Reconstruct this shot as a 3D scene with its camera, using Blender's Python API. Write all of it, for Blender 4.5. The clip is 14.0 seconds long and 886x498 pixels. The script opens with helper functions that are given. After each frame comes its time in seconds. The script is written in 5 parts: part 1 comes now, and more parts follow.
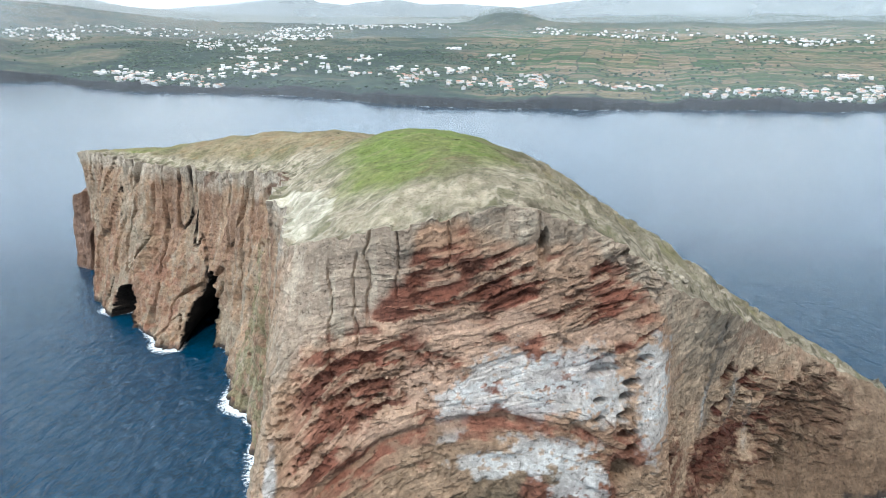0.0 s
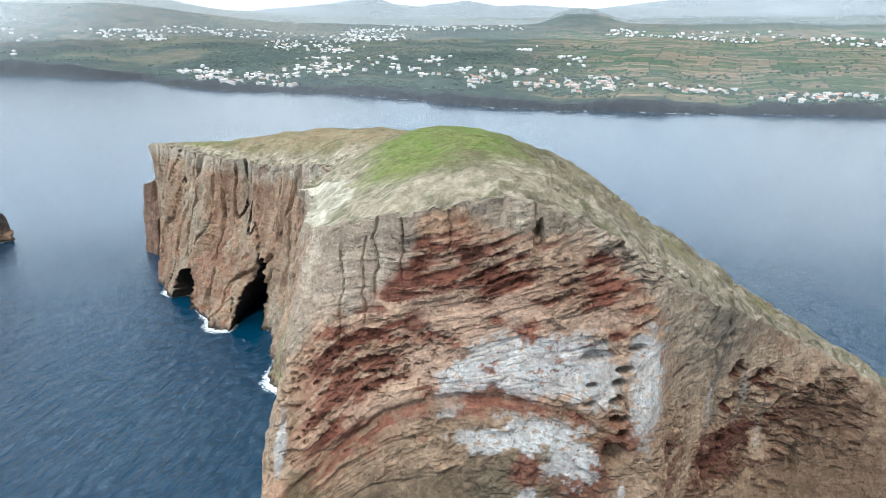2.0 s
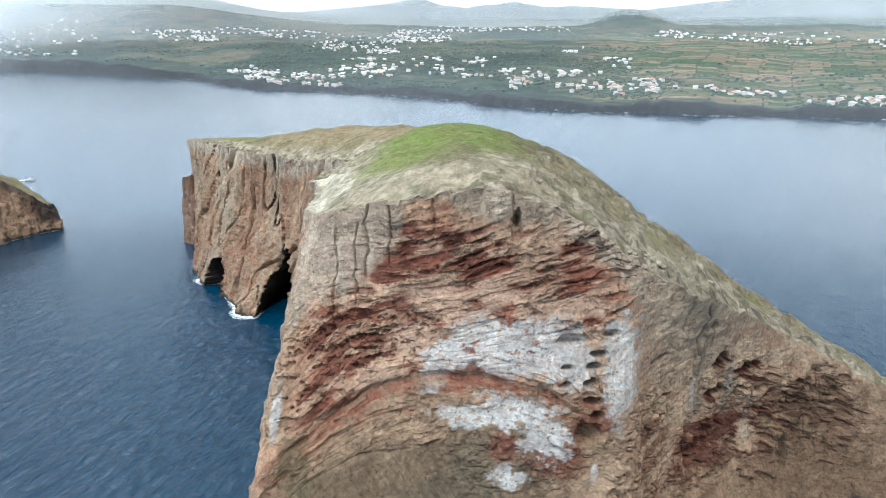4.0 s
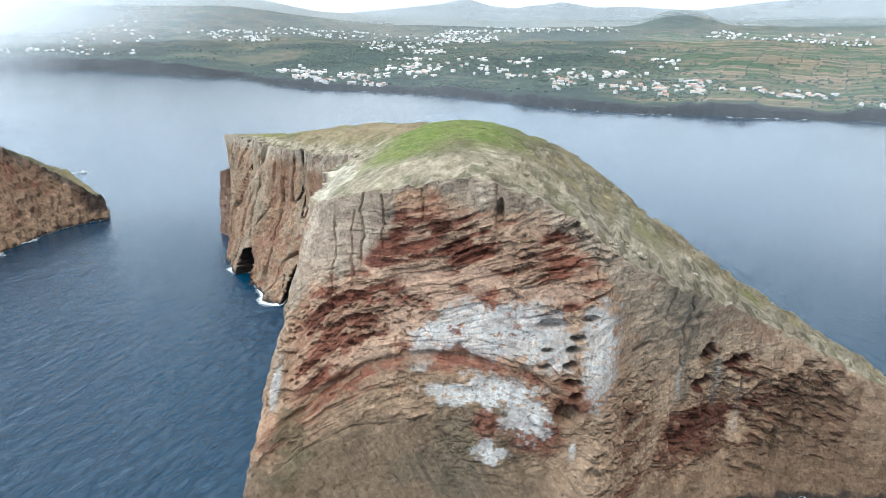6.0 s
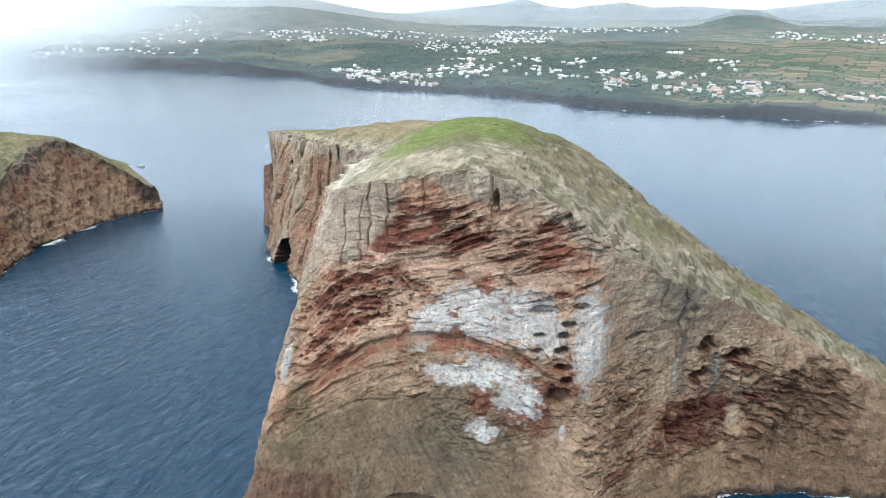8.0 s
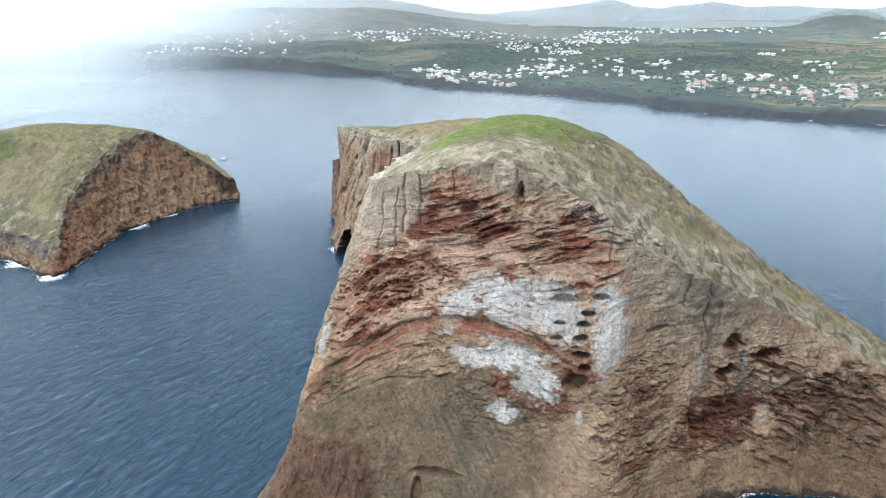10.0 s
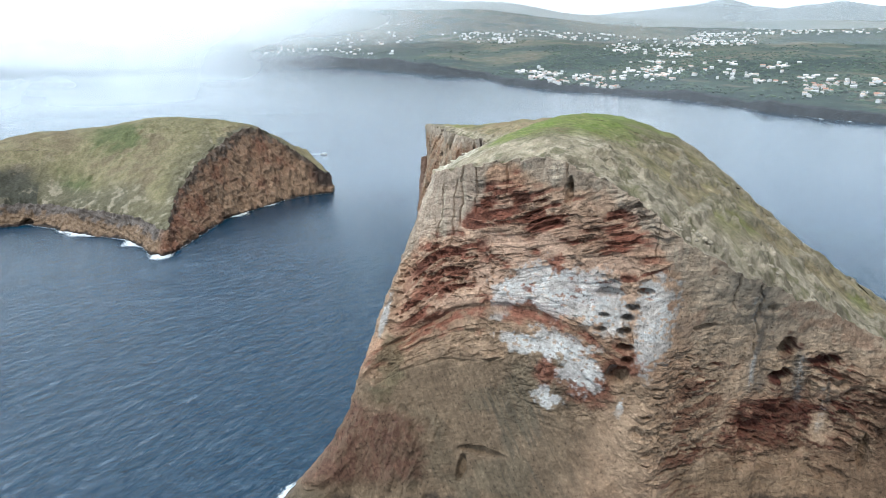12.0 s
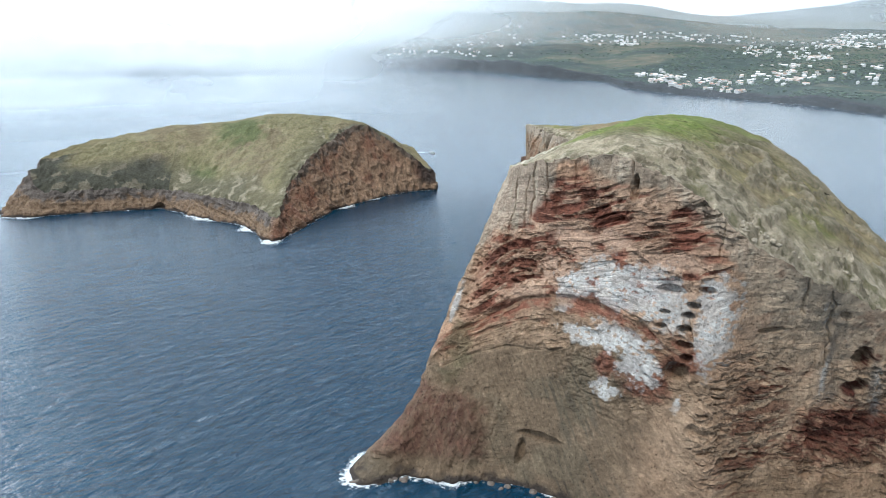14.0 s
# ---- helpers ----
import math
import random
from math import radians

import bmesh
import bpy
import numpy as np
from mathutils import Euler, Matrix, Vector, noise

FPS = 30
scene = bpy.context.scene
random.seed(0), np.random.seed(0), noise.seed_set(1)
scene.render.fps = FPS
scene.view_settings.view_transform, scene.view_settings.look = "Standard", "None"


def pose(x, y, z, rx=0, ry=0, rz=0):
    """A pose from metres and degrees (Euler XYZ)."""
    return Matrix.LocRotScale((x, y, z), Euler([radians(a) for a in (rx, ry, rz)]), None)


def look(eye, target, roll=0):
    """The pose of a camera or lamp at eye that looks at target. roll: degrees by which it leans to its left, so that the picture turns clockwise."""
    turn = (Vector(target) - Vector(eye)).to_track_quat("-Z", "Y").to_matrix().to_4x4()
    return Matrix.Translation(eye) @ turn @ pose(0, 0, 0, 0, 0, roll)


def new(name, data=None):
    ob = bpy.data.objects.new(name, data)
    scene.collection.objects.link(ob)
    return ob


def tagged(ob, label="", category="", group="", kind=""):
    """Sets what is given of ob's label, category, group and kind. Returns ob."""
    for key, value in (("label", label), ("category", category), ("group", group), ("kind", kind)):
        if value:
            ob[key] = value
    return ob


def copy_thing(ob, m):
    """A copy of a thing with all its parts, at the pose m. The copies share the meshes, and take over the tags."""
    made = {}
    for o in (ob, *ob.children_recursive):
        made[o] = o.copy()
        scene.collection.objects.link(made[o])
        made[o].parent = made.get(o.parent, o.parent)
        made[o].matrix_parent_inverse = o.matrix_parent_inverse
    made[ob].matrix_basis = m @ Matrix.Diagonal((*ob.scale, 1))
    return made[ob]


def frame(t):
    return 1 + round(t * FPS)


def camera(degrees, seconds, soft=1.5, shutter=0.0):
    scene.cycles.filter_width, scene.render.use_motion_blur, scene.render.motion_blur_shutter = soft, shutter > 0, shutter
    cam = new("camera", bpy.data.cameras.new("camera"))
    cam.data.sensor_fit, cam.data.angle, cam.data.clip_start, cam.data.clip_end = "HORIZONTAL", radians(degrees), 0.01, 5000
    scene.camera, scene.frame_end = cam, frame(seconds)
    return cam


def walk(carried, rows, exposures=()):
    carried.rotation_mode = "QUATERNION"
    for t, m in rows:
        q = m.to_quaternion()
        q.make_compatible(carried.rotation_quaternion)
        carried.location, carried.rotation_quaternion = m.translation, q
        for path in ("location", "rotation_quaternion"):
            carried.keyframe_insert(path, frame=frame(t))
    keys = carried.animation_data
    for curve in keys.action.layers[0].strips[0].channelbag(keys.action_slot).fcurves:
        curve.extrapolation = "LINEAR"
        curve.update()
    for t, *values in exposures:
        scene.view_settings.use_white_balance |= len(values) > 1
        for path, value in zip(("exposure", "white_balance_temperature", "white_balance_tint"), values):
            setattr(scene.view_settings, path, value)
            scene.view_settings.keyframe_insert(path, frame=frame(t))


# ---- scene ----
cam = camera(65.0, 14.0, soft=0.5)
METRES, EYE, TILT, LEAN, TURN = 112.0, 124.0, -17.1, -0.1, 0.0
ROWS = [
    (0.0, 0.0, 0.0, 0.0, 0.0, 0.0, -0.0),
    (0.5, 0.0283, -0.0196, -0.0059, 0.71, 0.0, -0.26),
    (1.0, 0.0569, -0.0389, -0.0119, 2.29, 0.01, -0.78),
    (1.5, 0.0864, -0.0585, -0.0178, 4.13, 0.02, -1.38),
    (2.0, 0.1159, -0.0777, -0.0236, 5.56, 0.01, -1.84),
    (2.5, 0.1458, -0.0968, -0.0295, 6.53, 0.0, -2.18),
    (3.0, 0.1759, -0.1153, -0.0352, 7.43, -0.01, -2.47),
    (5.5, 0.3319, -0.2004, -0.062, 11.93, -0.19, -3.91),
    (6.0, 0.364, -0.2157, -0.0667, 12.92, -0.25, -4.24),
    (6.5, 0.3962, -0.2301, -0.0713, 13.97, -0.32, -4.57),
    (7.0, 0.4288, -0.2441, -0.0757, 15.01, -0.42, -4.91),
    (7.5, 0.4616, -0.2575, -0.0798, 16.05, -0.5, -5.22),
    (10.0, 0.6296, -0.3154, -0.0984, 23.7, -1.29, -7.45),
    (10.5, 0.6639, -0.3241, -0.1017, 25.52, -1.51, -7.97),
    (11.0, 0.6982, -0.3318, -0.1048, 27.35, -1.74, -8.46),
    (11.5, 0.7331, -0.3385, -0.1074, 29.67, -2.07, -9.06),
    (12.0, 0.7682, -0.3441, -0.1098, 32.01, -2.42, -9.67),
    (12.5, 0.8035, -0.3486, -0.1119, 34.35, -2.8, -10.26),
    (13.0, 0.839, -0.352, -0.1137, 36.78, -3.2, -10.84),
    (13.5, 0.8749, -0.3543, -0.1153, 39.18, -3.6, -11.4),
    (14.0, 0.9108, -0.3558, -0.1164, 41.53, -4.03, -11.92),
]
walk(cam, [(t, pose(0, 0, EYE, TILT, LEAN, TURN) @ pose(METRES * x, METRES * y, METRES * z, 90 + pitch, roll, yaw)) for t, x, y, z, yaw, pitch, roll in ROWS],
     exposures=[(0.0, 0.04), (3.0, 0.02), (7.0, 0.06), (10.5, 0.02), (14.0, -0.13)])

# ---- sky, sun, exposure ----
SUN_TURN, SUN_HEIGHT = 197.0, 63.0      # degrees to the left of +y, degrees above the sea
world = bpy.data.worlds.new("sky")
scene.world = world
world.use_nodes = True
wt = world.node_tree
wt.nodes.clear()
w_out = wt.nodes.new("ShaderNodeOutputWorld")
w_sky = wt.nodes.new("ShaderNodeTexSky")
w_sky.sky_type = "NISHITA"
w_sky.sun_disc = False
w_sky.sun_elevation = radians(SUN_HEIGHT)
w_sky.sun_rotation = radians(-SUN_TURN)
w_sky.air_density, w_sky.dust_density, w_sky.ozone_density = 1.0, 3.0, 1.0
w_b1 = wt.nodes.new("ShaderNodeBackground")
w_b1.inputs["Strength"].default_value = 0.06
wt.links.new(w_sky.outputs[0], w_b1.inputs["Color"])
# thin bright overcast, uneven as cloud is
w_tc = wt.nodes.new("ShaderNodeTexCoord")
w_n = wt.nodes.new("ShaderNodeTexNoise")
w_n.inputs["Scale"].default_value = 2.5
w_n.inputs["Detail"].default_value = 2.0
wt.links.new(w_tc.outputs["Generated"], w_n.inputs["Vector"])
w_r = wt.nodes.new("ShaderNodeValToRGB")
w_r.color_ramp.elements[0].position, w_r.color_ramp.elements[0].color = 0.3, (0.56, 0.73, 0.92, 1)
w_r.color_ramp.elements[1].position, w_r.color_ramp.elements[1].color = 0.7, (0.84, 0.93, 1.0, 1)
wt.links.new(w_n.outputs["Fac"], w_r.inputs[0])
w_b2 = wt.nodes.new("ShaderNodeBackground")
# brighter low down; extra glow added on the misty side to brighten the sea
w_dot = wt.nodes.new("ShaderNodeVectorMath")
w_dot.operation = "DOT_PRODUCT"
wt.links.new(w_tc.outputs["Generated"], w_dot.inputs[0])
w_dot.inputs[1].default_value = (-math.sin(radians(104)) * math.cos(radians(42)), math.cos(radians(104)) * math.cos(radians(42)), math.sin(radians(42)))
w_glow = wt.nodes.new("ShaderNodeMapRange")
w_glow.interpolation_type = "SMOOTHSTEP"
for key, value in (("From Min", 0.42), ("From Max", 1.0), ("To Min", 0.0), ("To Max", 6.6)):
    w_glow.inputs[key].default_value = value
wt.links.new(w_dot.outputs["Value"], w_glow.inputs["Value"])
w_up = wt.nodes.new("ShaderNodeSeparateXYZ")
wt.links.new(w_tc.outputs["Generated"], w_up.inputs[0])
w_cie = wt.nodes.new("ShaderNodeMapRange")
w_cie.interpolation_type = "SMOOTHSTEP"
for key, value in (("From Min", 0.25), ("From Max", 0.8), ("To Min", 2.3), ("To Max", 0.72)):
    w_cie.inputs[key].default_value = value
wt.links.new(w_up.outputs["Z"], w_cie.inputs["Value"])
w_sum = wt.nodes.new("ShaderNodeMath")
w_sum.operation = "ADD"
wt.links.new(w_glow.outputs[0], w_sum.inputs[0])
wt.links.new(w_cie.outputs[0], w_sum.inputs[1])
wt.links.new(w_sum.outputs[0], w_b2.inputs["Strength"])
wt.links.new(w_r.outputs[0], w_b2.inputs["Color"])
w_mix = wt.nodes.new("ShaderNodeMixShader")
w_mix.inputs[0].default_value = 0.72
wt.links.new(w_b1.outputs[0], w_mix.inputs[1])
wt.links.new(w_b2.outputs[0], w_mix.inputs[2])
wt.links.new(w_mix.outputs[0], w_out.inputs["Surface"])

sun = new("sun", bpy.data.lights.new("sun", "SUN"))
sun.data.energy, sun.data.angle, sun.data.color = 2.2, radians(5), (1.0, 0.95, 0.87)
sun_way = Vector((-math.sin(radians(SUN_TURN)) * math.cos(radians(SUN_HEIGHT)), math.cos(radians(SUN_TURN)) * math.cos(radians(SUN_HEIGHT)), math.sin(radians(SUN_HEIGHT))))
sun.matrix_world = look(sun_way * 500, (0, 0, 0))


# ---- noise and mesh helpers ----
def hashed(ix, iy, iz, seed):
    h = (ix.astype(np.int64) * 374761393 + iy.astype(np.int64) * 668265263 + iz.astype(np.int64) * 2147483647 + seed * 1274126177) & 0xFFFFFFFF
    h = ((h ^ (h >> 13)) * 1274126177) & 0xFFFFFFFF
    h = ((h ^ (h >> 16)) * 2246822519) & 0xFFFFFFFF
    return ((h ^ (h >> 15)) & 0xFFFFFF).astype(np.float64) / 0xFFFFFF * 2 - 1


def vnoise(x, y, z, seed=0):
    """Smooth value noise, about -1 to 1."""
    x, y, z = np.broadcast_arrays(np.asarray(x, float), np.asarray(y, float), np.asarray(z, float))
    fx, fy, fz = np.floor(x), np.floor(y), np.floor(z)
    tx, ty, tz = x - fx, y - fy, z - fz
    tx, ty, tz = (t * t * t * (t * (t * 6 - 15) + 10) for t in (tx, ty, tz))
    fx, fy, fz = fx.astype(np.int64), fy.astype(np.int64), fz.astype(np.int64)
    out = 0
    for dx in (0, 1):
        for dy in (0, 1):
            for dz in (0, 1):
                w = (tx if dx else 1 - tx) * (ty if dy else 1 - ty) * (tz if dz else 1 - tz)
                out = out + w * hashed(fx + dx, fy + dy, fz + dz, seed)
    return out


def fbm(x, y, z, octaves=4, seed=0, gain=0.5):
    out, amp, total = 0, 1.0, 0.0
    for o in range(octaves):
        k = 2.03 ** o
        out = out + amp * vnoise(x * k + 17.3 * o, y * k + 5.1 * o, z * k + 9.7 * o, seed + o)
        total += amp
        amp *= gain
    return out / total * 1.5


def step(a, b, x):
    t = np.clip((x - a) / (b - a), 0, 1)
    return t * t * (3 - 2 * t)


def mixed(a, b, w):
    return a + (np.asarray(b) - a) * w[..., None]


def spline(points, counts, closed=True):
    """Points along a smooth curve through the given ones, with that many steps in each stretch."""
    p = np.asarray(points, float)
    n = len(p)
    out = []
    for i in range(n if closed else n - 1):
        if closed:
            a, b, c, d = p[i - 1], p[i], p[(i + 1) % n], p[(i + 2) % n]
        else:
            a, b, c, d = p[max(i - 1, 0)], p[i], p[i + 1], p[min(i + 2, n - 1)]
        lab, lbc, lcd = (max(np.linalg.norm(v), 1e-6) for v in (b - a, c - b, d - c))
        mb = 0.5 * ((b - a) / lab + (c - b) / lbc) * lbc * min(1.0, 2 * lab / lbc)
        mc = 0.5 * ((c - b) / lbc + (d - c) / lcd) * lbc * min(1.0, 2 * lcd / lbc)
        t = np.arange(counts[i])[:, None] / counts[i]
        out.append((2 * t**3 - 3 * t**2 + 1) * b + (t**3 - 2 * t**2 + t) * mb + (-2 * t**3 + 3 * t**2) * c + (t**3 - t**2) * mc)
    if not closed:
        out.append(p[-1:])
    return np.concatenate(out)


def grid_faces(rows, cols, wrap):
    """Corner indices of a grid's quads; wrap joins the last column to the first."""
    r, c = np.meshgrid(np.arange(rows - 1), np.arange(cols if wrap else cols - 1), indexing="ij")
    d = (c + 1) % cols
    return np.stack([r * cols + c, r * cols + d, (r + 1) * cols + d, (r + 1) * cols + c], -1).reshape(-1, 4)


def raw_mesh(name, verts, faces, mat=None, smooth=True, colour=None, grain=None, rough=None):
    me = bpy.data.meshes.new(name)
    verts, faces = np.asarray(verts, np.float32).reshape(-1, 3), np.asarray(faces, np.int32)
    k = faces.shape[1]
    me.vertices.add(len(verts))
    me.vertices.foreach_set("co", verts.ravel())
    me.loops.add(faces.size)
    me.loops.foreach_set("vertex_index", faces.ravel())
    me.polygons.add(len(faces))
    me.polygons.foreach_set("loop_start", np.arange(0, faces.size, k, dtype=np.int32))
    me.polygons.foreach_set("use_smooth", np.full(len(faces), smooth))
    if colour is not None:
        at = me.color_attributes.new("ground_colour", "FLOAT_COLOR", "POINT")
        at.data.foreach_set("color", np.concatenate([np.clip(colour, 0, 1), np.ones((len(verts), 1))], 1).astype(np.float32).ravel())
    if grain is not None:
        me.attributes.new("grain", "FLOAT_VECTOR", "POINT").data.foreach_set("vector", np.asarray(grain, np.float32).ravel())
    if rough is not None:
        me.attributes.new("rough", "FLOAT", "POINT").data.foreach_set("value", np.asarray(rough, np.float32).ravel())
    me.update(calc_edges=True)
    me.validate()
    if mat:
        me.materials.append(mat)
    return me


def surface(points, slack):
    """A smooth height z(x, y) through control points (thin plate)."""
    p = np.asarray(points, float)
    xy, z, n = p[:, :2], p[:, 2], len(p)
    def base(r2):
        return 0.5 * r2 * np.log(r2 + 1e-9)
    d2 = ((xy[:, None] - xy[None]) ** 2).sum(-1)
    m = np.zeros((n + 3, n + 3))
    m[:n, :n] = base(d2) + np.eye(n) * slack
    m[:n, n] = m[n, :n] = 1
    m[:n, n + 1:] = xy
    m[n + 1:, :n] = xy.T
    w = np.linalg.solve(m, np.concatenate([z, [0, 0, 0]]))
    def at(x, y):
        out = w[n] + w[n + 1] * x + w[n + 2] * y
        for i in range(n):
            out = out + w[i] * base((x - xy[i, 0]) ** 2 + (y - xy[i, 1]) ** 2)
        return out
    return at


# ---- materials ----
def material(name):
    m = bpy.data.materials.new(name)
    m.use_nodes = True
    t = m.node_tree
    return m, t, t.nodes["Principled BSDF"]


def node(t, kind, **inputs):
    n = t.nodes.new(kind)
    for key, value in inputs.items():
        n.inputs[key.replace("_", " ")].default_value = value
    return n


def noise_at(t, scale, detail=4.0, rough=0.55, stretch=None):
    tc = t.nodes.new("ShaderNodeNewGeometry")
    n = node(t, "ShaderNodeTexNoise", Scale=scale, Detail=detail, Roughness=rough)
    if stretch:
        mp = t.nodes.new("ShaderNodeMapping")
        mp.inputs["Scale"].default_value = stretch
        t.links.new(tc.outputs["Position"], mp.inputs["Vector"])
        t.links.new(mp.outputs[0], n.inputs["Vector"])
    else:
        t.links.new(tc.outputs["Position"], n.inputs["Vector"])
    return n


def ramp(t, source, stops):
    r = t.nodes.new("ShaderNodeValToRGB")
    while len(r.color_ramp.elements) < len(stops):
        r.color_ramp.elements.new(0.5)
    for e, (p, c) in zip(r.color_ramp.elements, stops):
        e.position, e.color = p, (*c, 1)
    t.links.new(source, r.inputs[0])
    return r


def blend(t, a, b, fac, mode="MIX"):
    m = t.nodes.new("ShaderNodeMix")
    m.data_type, m.blend_type = "RGBA", mode
    for socket, value in ((m.inputs[0], fac), (m.inputs[6], a), (m.inputs[7], b)):
        if isinstance(value, (int, float)):
            socket.default_value = value
        elif isinstance(value, tuple):
            socket.default_value = (*value, 1)
        else:
            t.links.new(value, socket)
    return m.outputs[2]


def bumped(t, b, source, strength, distance):
    n = node(t, "ShaderNodeBump", Strength=strength, Distance=distance)
    t.links.new(source, n.inputs["Height"])
    t.links.new(n.outputs[0], b.inputs["Normal"])
    return n


def rock_material(name):
    m, t, b = material(name)
    at = t.nodes.new("ShaderNodeAttribute")
    at.attribute_name = "ground_colour"
    fine = noise_at(t, 1.1, 9.0, 0.72)
    coarse = noise_at(t, 0.16, 4.0, 0.6, (1, 1, 0.5))
    c1 = blend(t, at.outputs["Color"], ramp(t, fine.outputs["Fac"], [(0.36, (0.29, 0.275, 0.265)), (0.425, (0.67, 0.665, 0.66)), (0.57, (0.77, 0.77, 0.76)), (0.65, (1.06, 1.05, 1.04))]).outputs[0], 1.0, "MULTIPLY")
    c2 = blend(t, c1, ramp(t, coarse.outputs["Fac"], [(0.3, (0.82, 0.81, 0.8)), (0.7, (1.14, 1.14, 1.13))]).outputs[0], 1.0, "MULTIPLY")
    t.links.new(c2, b.inputs["Base Color"])
    b.inputs["Roughness"].default_value = 0.92
    b.inputs["Specular IOR Level"].default_value = 0.2
    at2 = t.nodes.new("ShaderNodeAttribute")
    at2.attribute_name = "grain"
    grain = node(t, "ShaderNodeTexNoise", Scale=1.0, Detail=9.0, Roughness=0.68, Distortion=0.25)
    t.links.new(at2.outputs["Vector"], grain.inputs["Vector"])
    at3 = t.nodes.new("ShaderNodeAttribute")
    at3.attribute_name = "rough"
    cells = []
    for size in (0.8, 2.3):
        warp = node(t, "ShaderNodeTexNoise", Scale=size * 1.6, Detail=3.0, Roughness=0.6)
        t.links.new(at2.outputs["Vector"], warp.inputs["Vector"])
        moved = t.nodes.new("ShaderNodeVectorMath")
        moved.operation = "MULTIPLY_ADD"
        moved.inputs[1].default_value = (0.9 / size, 0.9 / size, 0.9 / size)
        t.links.new(warp.outputs["Color"], moved.inputs[0])
        t.links.new(at2.outputs["Vector"], moved.inputs[2])
        v = node(t, "ShaderNodeTexVoronoi", Scale=size)
        t.links.new(moved.outputs[0], v.inputs["Vector"])
        grey = t.nodes.new("ShaderNodeSeparateColor")
        t.links.new(v.outputs["Color"], grey.inputs[0])
        cells.append(grey.outputs[0])
    lumps = node(t, "ShaderNodeMath")
    lumps.operation = "MULTIPLY_ADD"
    t.links.new(cells[1], lumps.inputs[0])
    lumps.inputs[1].default_value = 0.45
    t.links.new(cells[0], lumps.inputs[2])
    c2 = blend(t, c2, ramp(t, lumps.outputs[0], [(0.1, (0.8, 0.78, 0.77)), (0.6, (1, 1, 1)), (1.3, (1.15, 1.15, 1.14))]).outputs[0], 0.6, "MULTIPLY")
    c3 = blend(t, c2, ramp(t, grain.outputs["Fac"], [(0.35, (0.26, 0.2, 0.18)), (0.405, (0.93, 0.92, 0.91)), (0.58, (1.05, 1.05, 1.04)), (0.66, (1.42, 1.4, 1.38))]).outputs[0], at3.outputs["Fac"], "MULTIPLY")
    c3 = blend(t, c2, c3, 0.7)
    t.links.new(c3, b.inputs["Base Color"])
    scaled = node(t, "ShaderNodeMath")
    scaled.operation = "MULTIPLY"
    t.links.new(grain.outputs["Fac"], scaled.inputs[0])
    t.links.new(at3.outputs["Fac"], scaled.inputs[1])
    high = node(t, "ShaderNodeMath")
    high.operation = "MULTIPLY_ADD"
    t.links.new(scaled.outputs[0], high.inputs[0])
    high.inputs[1].default_value = 1.5
    t.links.new(fine.outputs["Fac"], high.inputs[2])
    tall = node(t, "ShaderNodeMath")
    tall.operation = "MULTIPLY_ADD"
    uneven = node(t, "ShaderNodeMath")
    uneven.operation = "MULTIPLY"
    t.links.new(lumps.outputs[0], uneven.inputs[0])
    t.links.new(at3.outputs["Fac"], uneven.inputs[1])
    t.links.new(uneven.outputs[0], tall.inputs[0])
    tall.inputs[1].default_value = 0.7
    t.links.new(high.outputs[0], tall.inputs[2])
    bumped(t, b, tall.outputs[0], 1.0, 0.55)
    return m


ROCK = rock_material("weathered_tuff")

SEA, t, b = material("sea_water")
b.inputs["Base Color"].default_value = (0.0, 0.024, 0.05, 1)
b.inputs["Roughness"].default_value = 0.1
b.inputs["IOR"].default_value = 1.44
swell = noise_at(t, 0.05, 3.0, 0.5, (1.0, 0.45, 1))
chop = noise_at(t, 0.3, 6.0, 0.6, (1.0, 0.45, 1))
chop.inputs["Distortion"].default_value = 0.4
add = node(t, "ShaderNodeMath")
add.operation = "MULTIPLY_ADD"
t.links.new(swell.outputs["Fac"], add.inputs[0])
add.inputs[1].default_value = 1.4
t.links.new(chop.outputs["Fac"], add.inputs[2])
waves = bumped(t, b, add.outputs[0], 1.0, 2.6)
# open water off the islets, calmer towards the sheltered shore
s_g, s_l = t.nodes.new("ShaderNodeNewGeometry"), t.nodes.new("ShaderNodeVectorMath")
s_l.operation = "LENGTH"
t.links.new(s_g.outputs["Position"], s_l.inputs[0])
s_m = node(t, "ShaderNodeMapRange", From_Min=90.0, From_Max=520.0, To_Min=1.0, To_Max=0.1)
t.links.new(s_l.outputs["Value"], s_m.inputs["Value"])
t.links.new(s_m.outputs[0], waves.inputs["Strength"])
# what the eye cannot part as single waves far off blurs what the water mirrors
s_r = node(t, "ShaderNodeMapRange", From_Min=150.0, From_Max=900.0, To_Min=0.09, To_Max=0.17)
t.links.new(s_l.outputs["Value"], s_r.inputs["Value"])
t.links.new(s_r.outputs[0], b.inputs["Roughness"])


# ---- sea ----
def polar_sheet(radii, turns, centre):
    a = np.linspace(0, 2 * math.pi, turns, endpoint=False)
    r = np.asarray(radii)[:, None]
    return np.stack([centre[0] + r * np.cos(a), centre[1] + r * np.sin(a), 0 * r + 0 * a], -1)


radii = np.concatenate([[0.5], np.geomspace(4, 4880, 130)])
sea_points = polar_sheet(radii, 220, (0, 0))
sea = new("sea", raw_mesh("sea", sea_points, grid_faces(len(radii), 220, True), SEA))
tagged(sea, "dark blue wind-rippled open sea between islets and shore", "sea", kind="structure")


